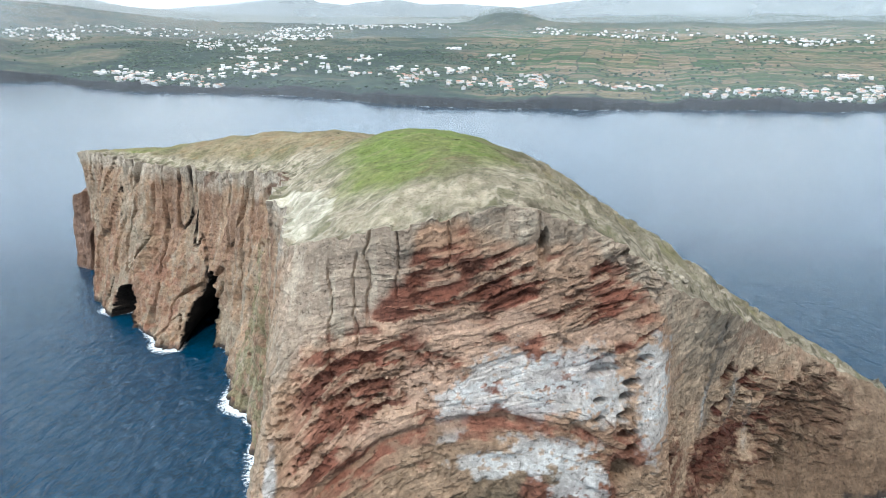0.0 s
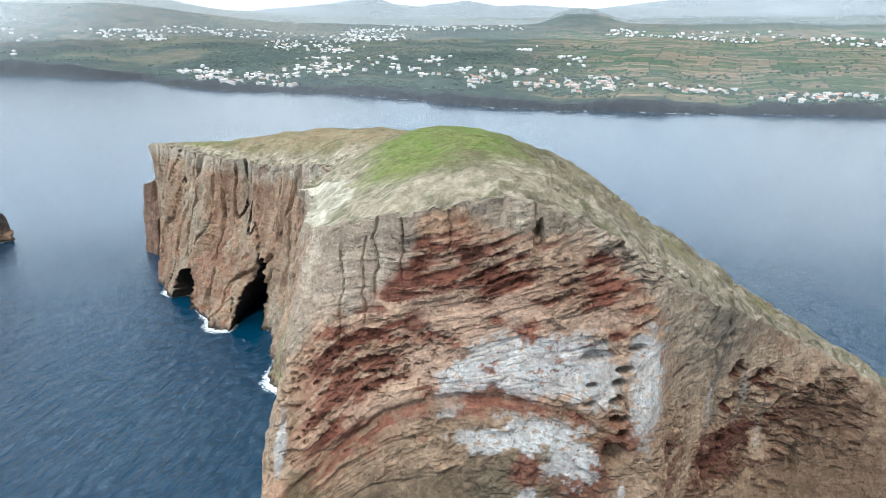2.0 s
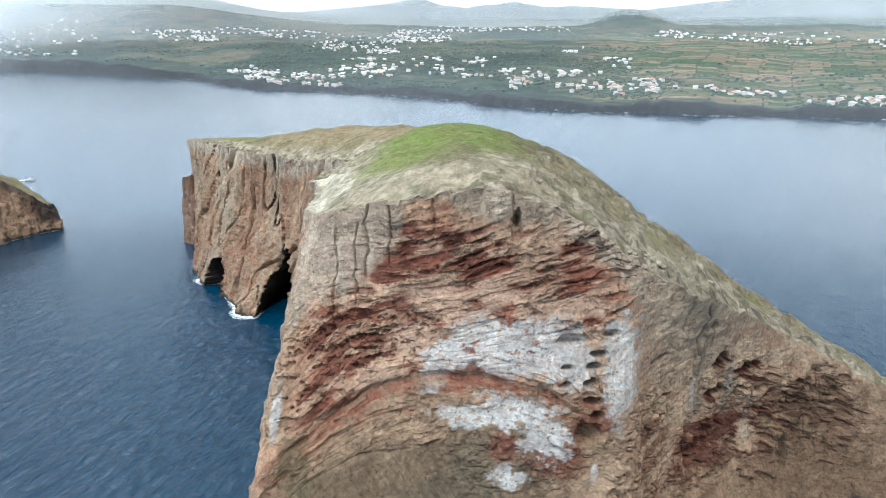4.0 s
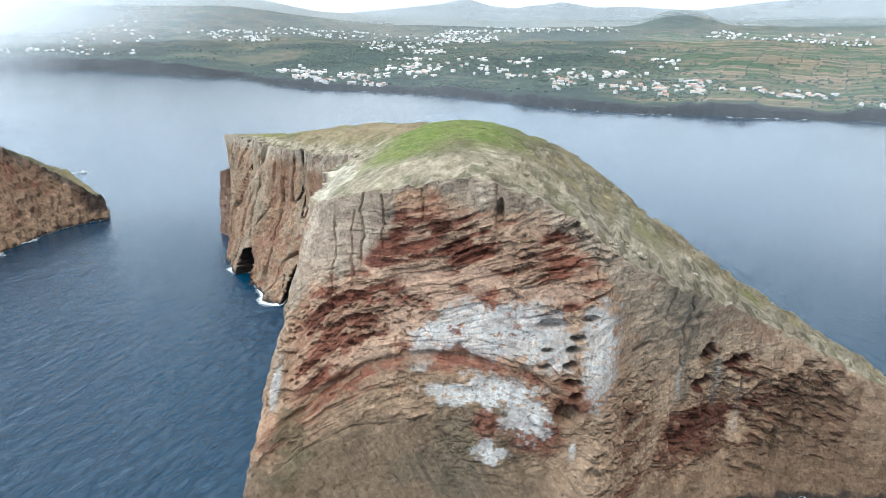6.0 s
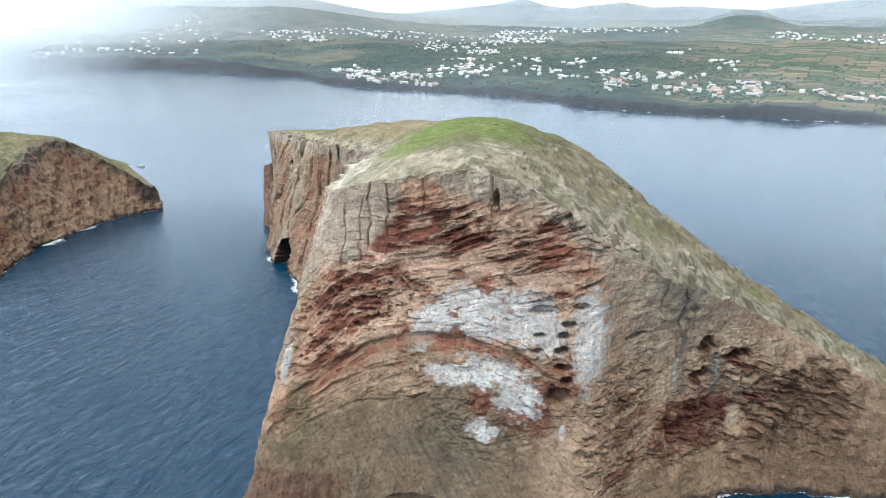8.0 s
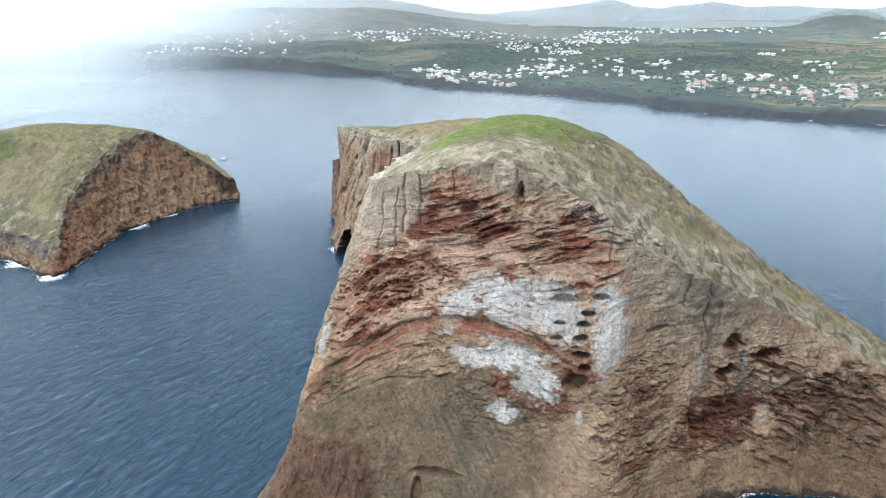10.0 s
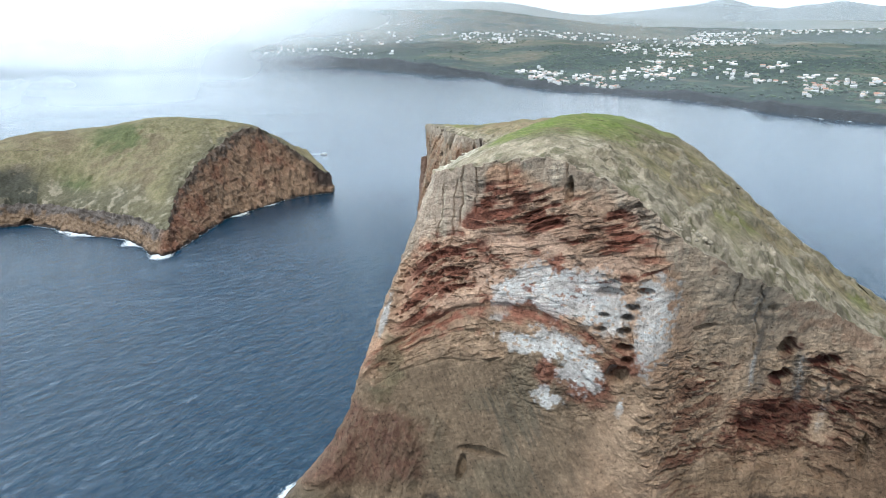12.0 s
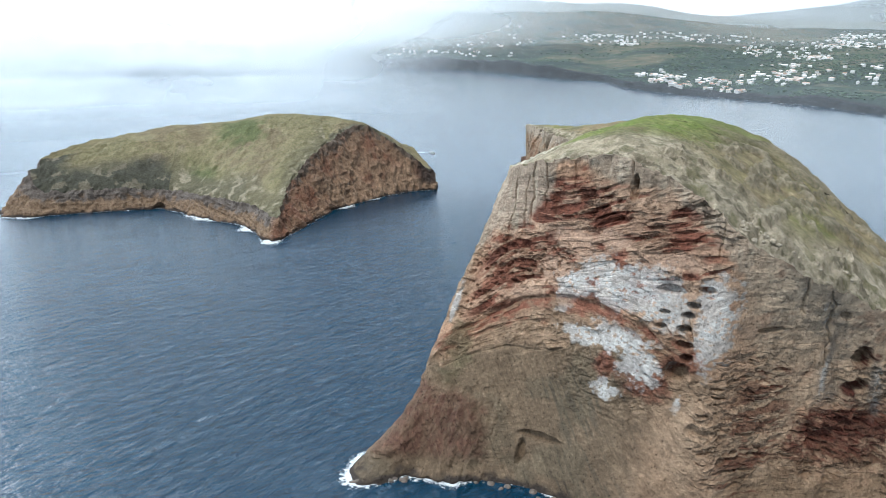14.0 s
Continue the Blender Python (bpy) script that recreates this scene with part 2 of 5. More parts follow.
# ---- islets: rim, mid-height and foot of the cliffs, going round from the far corner ----
def islet_form(rim, mid, foot, spine, inner, counts, wall_rows, top_rings, displace):
    n = len(rim)
    rim_c, mid_c, foot_c = spline(rim, counts), spline([(*p, 0) for p in mid], counts), spline([(*p, 0) for p in foot], counts)
    cols = len(rim_c)
    v = np.linspace(-0.06, 1, wall_rows)[:, None]
    l0, l1, l2 = 2 * (v - 0.5) * (v - 1), -4 * v * (v - 1), 2 * v * (v - 0.5)
    wall = np.stack([l0 * foot_c[:, k] + l1 * mid_c[:, k] + l2 * rim_c[:, k] for k in (0, 1)] + [v * rim_c[:, 2] + 0 * l0], -1)
    du = np.roll(wall, -1, 1) - np.roll(wall, 1, 1)
    dv = np.gradient(wall, axis=0)
    normal = np.cross(du, dv)
    normal /= np.linalg.norm(normal, axis=-1, keepdims=True) + 1e-9
    for _ in range(3):
        normal = normal + np.roll(normal, 4, 1) + np.roll(normal, -4, 1)
    normal /= np.linalg.norm(normal, axis=-1, keepdims=True)
    if (normal[wall_rows // 2, :, :2] * (wall[wall_rows // 2, :, :2] - wall[..., :2].mean((0, 1)))).sum() < 0:
        normal = -normal
    station = np.concatenate([i + np.arange(k) / k for i, k in enumerate(counts)])
    v2 = np.broadcast_to(v, wall.shape[:2])
    shift = displace(wall, v2, station)
    normal[..., 2] *= np.clip(1 - np.abs(shift) / 7, 0, 1)
    wall = wall + normal * shift[..., None]
    blocky = np.round(1.6 * vnoise(wall[..., 0] / 2.6, wall[..., 1] / 2.6, 0 * v2, 43)) / 1.6
    wall[..., 2] += step(0.88, 1.0, v2) * (0.9 * blocky + 0.8 * fbm(wall[..., 0] / 5, wall[..., 1] / 5, 0 * v2, 3, 45))
    top_z = surface(list(rim) + list(inner), 0.5)
    # top: from the rim inwards to the crest line
    fine = np.asarray(spline(spine, [60] * (len(spine) - 1), False))
    d = np.linalg.norm(rim_c[:, None, :2] - fine[None], axis=-1)
    place = d.argmin(1).astype(float)
    wide = 41
    for _ in range(2):
        place = np.convolve(np.concatenate([place[-20:], place, place[:20]]), np.ones(wide) / wide, "valid")
    goal = np.stack([np.interp(place, np.arange(len(fine)), fine[:, k]) for k in (0, 1)], -1)
    s = (np.linspace(0, 1, top_rings) ** 1.35)[:, None, None]
    edge = wall[-1]
    even = np.stack([np.convolve(np.concatenate([q[-20:], q, q[:20]]), np.ones(wide) / wide, "valid") for q in edge[:, :2].T], -1) if cols > 400 else edge[:, :2]
    xy = even[None] * (1 - s) + goal[None] * s
    far = np.linalg.norm(xy - even[None], axis=-1)
    xy = xy + (edge[:, :2] - even)[None] * (1 - step(0, 4, far))[..., None]
    smooth_z = top_z(xy[..., 0], xy[..., 1])
    rough = fbm(xy[..., 0] / 9, xy[..., 1] / 9, 0 * far, 5, 40) * 0.9 + fbm(xy[..., 0] / 3.2, xy[..., 1] / 3.2, 0 * far, 2, 47) * 0.35 * (1 - 0.5 * step(8, 25, far))
    blocks = np.round(1.8 * vnoise(xy[..., 0] / 2.4, xy[..., 1] / 2.4, 0 * far, 44)) / 1.8
    rough = rough + 0.4 * blocks * (1 - step(5, 20, far)) * step(0.5, 3, far)
    scarp = fbm(xy[..., 0] / 4.5, xy[..., 1] / 6, 0 * far, 5, 207, 0.6)
    rough = rough + (step(12, 26, xy[..., 0]) + 0.4 * (xy[..., 0] < -250)) * (0.9 * step(0.1, 0.3, scarp) + 0.7 * step(0.35, 0.5, scarp))
    zz = edge[None, :, 2] * (1 - step(0, 5, far)) + smooth_z * step(0, 5, far) + rough * step(0, 4, far)
    top = np.concatenate([xy, zz[..., None]], -1)
    return wall, top, station, v2, shift, far, top_z


def along_spread(points, per, low):
    n = len(points)
    return [max(low, int(np.hypot(points[i][0] - points[(i + 1) % n][0], points[i][1] - points[(i + 1) % n][1]) / per[i])) for i in range(n)]


RIM = [(-186, 358, 66), (-150, 322, 70), (-122, 302, 69), (-104, 290, 70), (-86, 278, 71), (-64, 258, 75), (-50, 222, 79), (-42, 172, 84), (-35, 150, 85),
       (-30, 131, 84.8), (-19, 124, 88.2), (-6, 120, 91.5), (8, 120, 94), (20, 122, 92.5), (32, 125.3, 87.3), (41, 128, 80.8), (49, 131.5, 74.8), (59.5, 137.5, 68.6),
       (68, 147, 62.5), (78, 160, 55.5), (93, 172, 45), (110, 177, 35.5)]
RIM += [(128, 180, 25.5), (150, 193, 11), (152, 225, 6), (118, 265, 10), (80, 285, 22), (30, 300, 45), (-30, 345, 62), (-100, 378, 63), (-165, 385, 62)]
MID = [(-181, 352), (-152, 311), (-121, 292), (-106, 283), (-87, 270), (-70, 250), (-60, 215), (-48, 178), (-38.5, 144),
       (-33.2, 108), (-20, 113), (-4, 116), (8, 116.5), (20, 115.5), (33, 118), (44, 121.5), (50, 133), (59, 146),
       (71, 156), (84, 164), (98, 169), (114, 170)]
MID += [(132, 171), (154, 189), (156, 227), (122, 270), (84, 290), (34, 306), (-28, 352), (-99, 385), (-168, 391)]
FOOT = [(-180, 348), (-156, 300), (-126, 274), (-112, 260), (-92, 263), (-78, 226), (-68, 208), (-55, 180), (-41, 130),
        (-35, 83), (-24, 86), (-10, 95), (5, 101), (20, 104), (34, 107), (46, 116), (55, 131), (65, 140),
        (76, 150), (88, 157.5), (103, 161.5), (120, 164.5)]
FOOT += [(136, 168), (158, 188), (160, 229), (126, 276), (88, 296), (38, 313), (-26, 360), (-98, 393), (-172, 398)]
SPINE = [(-162, 358), (-105, 335), (-55, 300), (-15, 220), (5, 180), (30, 190), (70, 205), (125, 205)]
INNER = [(8, 137, 98.5), (-25, 151, 90), (17, 137, 96), (-10, 190, 98.5), (17, 186, 94), (31, 200, 86), (28, 146, 91), (37, 172, 83),
         (50, 146, 77), (57, 152, 72.5), (72, 166, 61), (98, 184, 43), (-14, 240, 92.5), (24, 235, 80), (-45, 285, 86), (-73, 316, 82), (-102, 322, 77.5), (55, 225, 60)]

NEAR = range(8, 22)
counts = along_spread(RIM, [0.28 if i in NEAR else (0.7 if i < 8 else 4.0) for i in range(len(RIM))], 8)


def thrust(x):
    """Height of the arched break across the near face."""
    return 54.8 - np.where(x < 10, 0.0105, 0.008) * np.clip(x - 10, -45, 32) ** 2


def under_break(x):
    return np.interp(x, [-30, -24, -13, 0, 10, 20, 32], [28, 32, 37, 38, 44, 47, 38])


def main_layers(p):
    """Height within the beds of rock, which rise and arch across the near face."""
    x, y, z = p[..., 0], p[..., 1], p[..., 2]
    warp = fbm(x / 26, y / 26, z / 26, 3, 3) * 2.0 + fbm(x / 6, y / 6, z / 6, 2, 5) * 0.25
    w = step(46, 74, z + warp)
    arch = np.where(x < 60, w * 0.27 * x + (1 - w) * (-0.012 * np.clip(x - 9, -60, 38) ** 2), w * 16.2 - (1 - w) * 17.3)
    return z - arch + warp


def bed_stack(s, x, y):
    """How far each bed of rock stands out, -1 soft to 1 hard, in steps from bed to bed."""
    out = 0
    for thick, reach, share, seed in ((2.6, 8.0, 0.5, 131), (1.15, 5.0, 0.5, 133), (0.6, 3.2, 0.14, 135)):
        i = np.floor(s / thick + 0.45 * vnoise(x / reach, y / reach, 0 * x, seed))
        out = out + share * vnoise(i * 1.37 + seed, x / reach, y / reach, seed + 1)
    return np.clip(1.5 * out, -1, 1)


# smooth pinkish slabs between the red beds: x, height, half width, half height
SLABS = [(2, 71, 9, 3.2), (0, 60, 7.5, 4.5), (9, 66.5, 7, 3), (30, 69.5, 10, 2.2), (-10, 51, 7, 3), (14, 72, 5, 2.5)]


def slabs(x, z, n):
    return np.maximum.reduce([spot(x, z, a, b, c, d, 0.5 * n, 0.4) for a, b, c, d in SLABS])


def spot(a, b, a0, b0, ra, rb, rough=0.0, soft=0.2):
    """1 inside an oval with a ragged edge, 0 outside."""
    return 1 - step(1 - soft, 1 + soft, np.hypot((a - a0) / ra, (b - b0) / rb) + rough)


# hollows in the near face: x, height, half width, half height, depth
HOLLOWS = [(37.1, 59.2, 1.4, 0.7, 2.4), (36.2, 56.4, 1.3, 0.8, 2.8), (35.8, 53.0, 1.6, 0.9, 3.2), (36.3, 48.8, 1.7, 0.9, 3.2), (37.4, 45.6, 1.2, 0.9, 2.4), (31.3, 62.4, 2.6, 1.0, 1.8), (39.5, 63.5, 1.3, 0.6, 2.0), (30.5, 56.5, 1.1, 0.5, 1.8), (30.0, 52.8, 1.4, 0.6, 1.8),
           (35.6, 42.0, 2.4, 1.8, 3.0), (70.3, 45.0, 1.7, 2.4, 3.6), (78.4, 40.2, 3.6, 1.3, 2.8), (69.8, 36.2, 1.8, 1.7, 3.0), (84.0, 33.0, 1.6, 1.0, 2.2), (-1.0, 9.0, 1.0, 3.0, 1.6), (3.0, 14.0, 4.5, 0.8, 1.5), (52.0, 52.5, 1.6, 0.6, 1.6), (66.0, 57.0, 0.9, 0.9, 1.4),
           (18.6, 88.2, 0.6, 1.6, 1.5), (18.5, 86.0, 0.8, 2.0, 1.6), (92.0, 15.0, 0.9, 4.0, 2.5)]
# upright cracks: x, lowest and highest height, width
CRACKS = [(-14.0, 71, 90, 0.35), (-8.0, 76, 90, 0.25), (-16.5, 66, 84, 0.3), (1.5, 82, 93, 0.3), (17.5, 84, 93, 0.35), (40.5, 70, 82, 0.4), (-21.5, 60, 82, 0.25), (58.0, 56, 68, 0.4), (63.0, 40, 64, 0.3)]
# sea caves in the left wall: place along it, half width, height, depth
CAVES = [(1.4, 8.5, 16, 60), (3.5, 6.0, 28, 70)]


# where thin beds stand out on the side wall: x, height, half width, half height
BEDDED = [(50, 40, 5, 5), (45, 34, 3.5, 7), (50, 18, 4.5, 8), (54, 38, 4, 4), (68, 22, 11, 9), (88, 24, 8, 8), (84, 36, 7, 3), (97, 26, 8, 7), (106, 22, 6, 9), (84, 10, 6, 4)]


def bedded(x, z):
    return np.maximum.reduce([spot(x, z, a, b, c, d, 0.5 * vnoise(x / 3, z / 3, 0 * x, 95), 0.5) for a, b, c, d in BEDDED])


# chalky white guano: x, height, half width, half height
GUANO = [(15, 60.5, 10, 6.5), (24, 61, 9, 6), (6, 58, 6, 4), (31, 58, 6, 6.5), (2, 54, 3, 4), (42.3, 55.5, 3.9, 10.5), (40.3, 63, 2.6, 4), (11, 45, 7.5, 2.6), (21, 46.5, 8, 4), (27, 41, 5, 5), (19.3, 32.8, 3.4, 2.8), (37.5, 33.5, 0.9, 2.4)]


def main_rough(p, station):
    """How broken the rock is, 0 smooth to 1: rough in the red beds and hollows, smooth on slabs and guano."""
    x, y, z = p[..., 0], p[..., 1], p[..., 2]
    near = np.broadcast_to(step(8.6, 9.4, station)[None], x.shape)
    n1, n2 = fbm(x / 9, y / 9, z / 5, 3, 91), fbm(x / 3, y / 3, z / 1.6, 3, 93)
    beds = step(-30, -20, x) * (1 - step(38, 46, x)) * step(-3, 2, z - thrust(x)) * (1 - step(82, 90, z)) * (1 - (1 - step(-10, -4, x)) * step(66, 74, z))
    mid = step(-2, 2, z - under_break(x)) * (1 - step(-3, 1, z - thrust(x))) * (1 - step(34, 40, x))
    slant = 0.12 * (1 - step(-3, 0, z - under_break(x))) * (1 - step(34, 42, x))
    dark = np.maximum.reduce([slant] + [spot(x, z, a, b, c, d, 0.4 * n2, 0.4) for a, b, c, d in ((69, 21, 12, 9), (75, 38, 9, 6), (97, 24, 13, 10), (50, 30, 7, 16), (-22, 10, 14, 12), (30, 40, 9, 6))])
    r = np.maximum.reduce([beds * step(-0.35, 0.25, n1 + 0.4 * n2), 0.7 * mid * step(-0.2, 0.4, n1), dark])
    white = np.maximum.reduce([spot(x, z, a, b, c, d, 0, 0.3) for a, b, c, d in GUANO])
    r = r * (1 - 0.85 * np.maximum(white, slabs(x, z, n2)))
    r = near * (0.16 * (1 - 0.8 * white) + 0.84 * r) + (1 - near) * (0.35 + 0.4 * step(-0.2, 0.4, n1))
    return np.clip(r, 0, 1)


def main_displace(p, v, station):
    x, y, z = p[..., 0], p[..., 1], p[..., 2]
    near = np.broadcast_to(step(8.5, 9.3, station)[None], x.shape)
    left = (1 - near) * (station < 9.5)[None]
    wild = left * (1 - 0.6 * step(7.0, 8.3, station))[None]
    right = near * step(45, 60, x)
    s = main_layers(p)
    gully = fbm(x / 9, y / 9, z / 45, 5, 11)
    rib = fbm(x / 2.2, y / 2.2, z / 16, 4, 15)
    lump = fbm(x / 4, y / 4, z / 4, 5, 21)
    stack = bed_stack(s, x, y)
    broken = step(-0.5, 0.4, fbm(x / 7, y / 7, z / 3.5, 3, 35))
    plain_rock = slabs(x, z, lump)
    beds = near * step(-30, -18, x) * (1 - step(41, 46, x)) * step(-1, 3, z - thrust(x)) * (1 - step(83, 90, z))
    between = near * step(-31, -24, x) * (1 - step(34, 40, x)) * step(-1, 2, z - under_break(x)) * (1 - step(-1, 1, z - thrust(x)))
    columns = near * (1 - step(14, 22, p[-1:, :, 2] - z)) * (1 - step(-12, -5, x))
    calm = np.maximum.reduce([spot(x, z, a, b, c, d, 0.3 * lump, 0.3) for a, b, c, d in GUANO]) * near
    quiet = (1 - 0.8 * np.maximum(calm, plain_rock * near)) * (1 - 0.85 * columns)
    low = near * (1 - step(-2, 2, z - under_break(x))) * (1 - step(34, 42, x))
    out = gully * (0.6 - 0.35 * low + 2.4 * wild + 0.5 * right) + rib * (0.2 + 0.5 * wild + 0.45 * right * (1 - step(40, 60, z))) + lump * 0.5 * quiet * (1 - 0.5 * low)
    out = out + stack * (0.08 + 0.15 * left + 0.12 * near * quiet * (1 - low) + (0.62 * beds + 0.4 * between) * quiet * (0.3 + 0.7 * broken))
    chip = np.abs(fbm(x / 2.6, y / 2.6, z / 2.0, 4, 23))
    out = out + near * (0.4 - 1.3 * chip) * main_rough(p, station) * (1 - 0.85 * low)
    out = out * (1 - 0.7 * right * step(0.85, 1.0, v))
    # short undercut notches along the beds
    notch = step(0.3, 0.42, vnoise(s * 1.15, x * 0.16, y * 0.16, 36) + 0.2 * lump) + 0.7 * step(0.4, 0.5, vnoise(s * 2.3, x * 0.28, y * 0.28, 38) + 0.15 * lump)
    patch = beds * step(-0.25, 0.35, fbm(x / 10, y / 10, z / 6, 3, 39)) * quiet
    tilted = z + 0.28 * x + 0.5 * lump
    notch2 = step(0.3, 0.42, vnoise(tilted * 1.25, x * 0.22, y * 0.22, 37) + 0.15 * lump)
    out -= 1.15 * notch * np.clip(patch, 0, 1) + 1.6 * notch2 * bedded(x, z) * near
    # deep upright clefts in the left wall
    out -= wild * 3.2 * (1 - step(0.0, 0.11, np.abs(vnoise(x / 7, y / 7, z / 60, 17))))
    # honeycomb weathering low on the layered side
    comb = fbm(x / 1.5, y / 1.5, z / 1.0, 3, 51)
    zone = near * (1 - step(-2, 12, x + 6 * comb)) * step(0, 6, z - thrust(x)) * (1 - step(66, 74, z - 0.3 * x))
    out -= step(0.15, 0.6, comb) * 1.1 * zone
    # arched breaks, each with a hollow under its lip
    d = z - thrust(x) + lump * 1.2
    span = near * step(-31, -24, x) * (1 - step(32, 40, x))
    out += span * (0.8 * step(-0.4, 0.2, d) * (1 - step(2, 7, d)) - 1.0 * np.exp(-((d + 1.4) / 1.5) ** 2)) * (0.25 + 0.75 * broken)
    d = z - under_break(x) + lump * 0.8
    out += span * (0.7 * step(-0.3, 0.2, d) * (1 - step(1, 4, d)) - 0.6 * np.exp(-((d + 0.7) / 0.7) ** 2)) * (1 - step(28, 36, x)) * broken * step(-0.1, 0.5, gully + lump)
    # tumbled blocks under the break
    block = fbm(x / 3.0, y / 3.0, z / 2.2, 4, 55)
    out += near * spot(x, z, 20, 39, 18, 12, 0, 0.4) * (np.abs(block) * 1.2 - 0.35) * (1 - 0.85 * calm)
    for hx, hz, rw, rh, deep in HOLLOWS:
        m = spot(x, z, hx, hz, rw * 1.15, rh * 1.15, lump * 0.35, 0.3) * near
        out -= 1.5 * deep * m
    for cx, z0, z1, width in CRACKS:
        off = x - cx + fbm(z / 5, z * 0, z * 0 + cx, 3, 57) * 0.8
        out -= 0.8 * near * np.exp(-(off / (0.7 * width)) ** 2) * step(z0, z0 + 3, z) * (1 - step(z1, z1 + 2, z))
    # dark recess towards the low end, and the scooped bay
    out -= 2.6 * near * spot(x, z, 103, 25, 7, 9, lump * 0.4, 0.4) + 1.8 * near * spot(x, z, 78, 23, 13, 8, lump * 0.4, 0.4)
    toe = np.exp(-((station - 9.1) / np.where(station < 9.1, 0.2, 0.42)) ** 2)[None]
    # upright joints in the foot block
    block_zone = near * (1 - step(-14, -4, x)) * (1 - step(16, 22, z + 0.2 * x + 2 * lump))
    out += block_zone * 0.9 * (np.abs(fbm(x / 2.6, y / 7, z / 22, 4, 58)) - 0.35)
    out += near * (1 - step(-13, -8, x + 0.4 * z + 2 * lump)) * (1 - step(20, 22.5, z + 0.25 * x + 6 + lump)) * 1.7 * (1 - toe)
    for at, rw, high, deep in CAVES:
        i = int(np.argmin(np.abs(station - at)))
        row = p.shape[0] // 7
        line = np.cumsum(np.hypot(*np.diff(p[row, :, :2], axis=0, prepend=p[row, :1, :2]).T))
        m = 1 - step(0.9, 1.06, np.hypot((line - line[i])[None] / rw, np.clip(z, 0, None) / high) + lump * 0.12)
        out -= m * deep * left
    # low apron of rock at the toe
    out += toe * 18 * np.clip(1 - z / 22, 0, 1) ** 1.9 * (0.95 + 0.22 * lump + 0.12 * rib)
    shelf = np.exp(-((station - 10.2) / 0.9) ** 2)[None]
    out += shelf * 3.5 * np.exp(-np.clip(z, 0, None) / 1.4) * (0.6 + 0.9 * np.abs(lump))
    return out * (toe * step(-0.3, -0.05, v) + (1 - toe) * step(-0.06, 0.01, v))


def main_grain(p, station):
    """Directions of the fine relief: along the beds on the layered face, upright elsewhere."""
    x, y, z = p[..., 0], p[..., 1], p[..., 2]
    near = np.broadcast_to(step(8.6, 9.4, station)[None], x.shape)
    s = main_layers(p)
    low = 1 - step(-3, 1, z - under_break(x))
    beds = near * (1 - step(43, 52, x))
    along = np.stack([x * 0.95, y * 0.95, s * 1.25], -1)
    upright = np.stack([x * 0.85 + z * 0.05, y * 0.85, z * 0.34], -1)
    slant = np.stack([(x + 0.8 * z) * 1.3, y * 0.1, (z - 0.6 * x) * 0.13], -1)
    side = np.stack([x * 0.35, y * 0.35, (z + 0.28 * x) * 1.2], -1)
    kind = np.where(beds + 0.3 * vnoise(x / 4, y / 4, z / 4, 141) > 0.5, 1, 0)
    kind = np.where((near > 0.5) & (bedded(x, z) > 0.4), 2, kind)
    kind = np.where((low > 0.5) & (beds > 0.5), 3, kind)
    g = np.choose(kind[..., None], [upright, along, side, slant])
    meet = np.zeros(kind.shape, bool)
    for axis in (0, 1):
        for way in (1, -1):
            meet |= np.roll(kind, way, axis) != kind
    return g, meet


def upright_grain(p):
    return p * (0.7, 0.7, 0.14)


def cloth(*c):
    return np.array(c)


TAN, ORANGE, RED, DEEP, PALE, CHALK = cloth(.42, .29, .20), cloth(.47, .295, .195), cloth(.225, .085, .056), cloth(.10, .036, .025), cloth(.47, .40, .31), cloth(.58, .575, .56)
GREY, BROWN, OLIVE, STRAW, GREEN, WET_AND_SHADE = cloth(.42, .365, .295), cloth(.27, .15, .10), cloth(.20, .185, .105), cloth(.33, .275, .18), cloth(.21, .275, .075), cloth(.05, .04, .035)


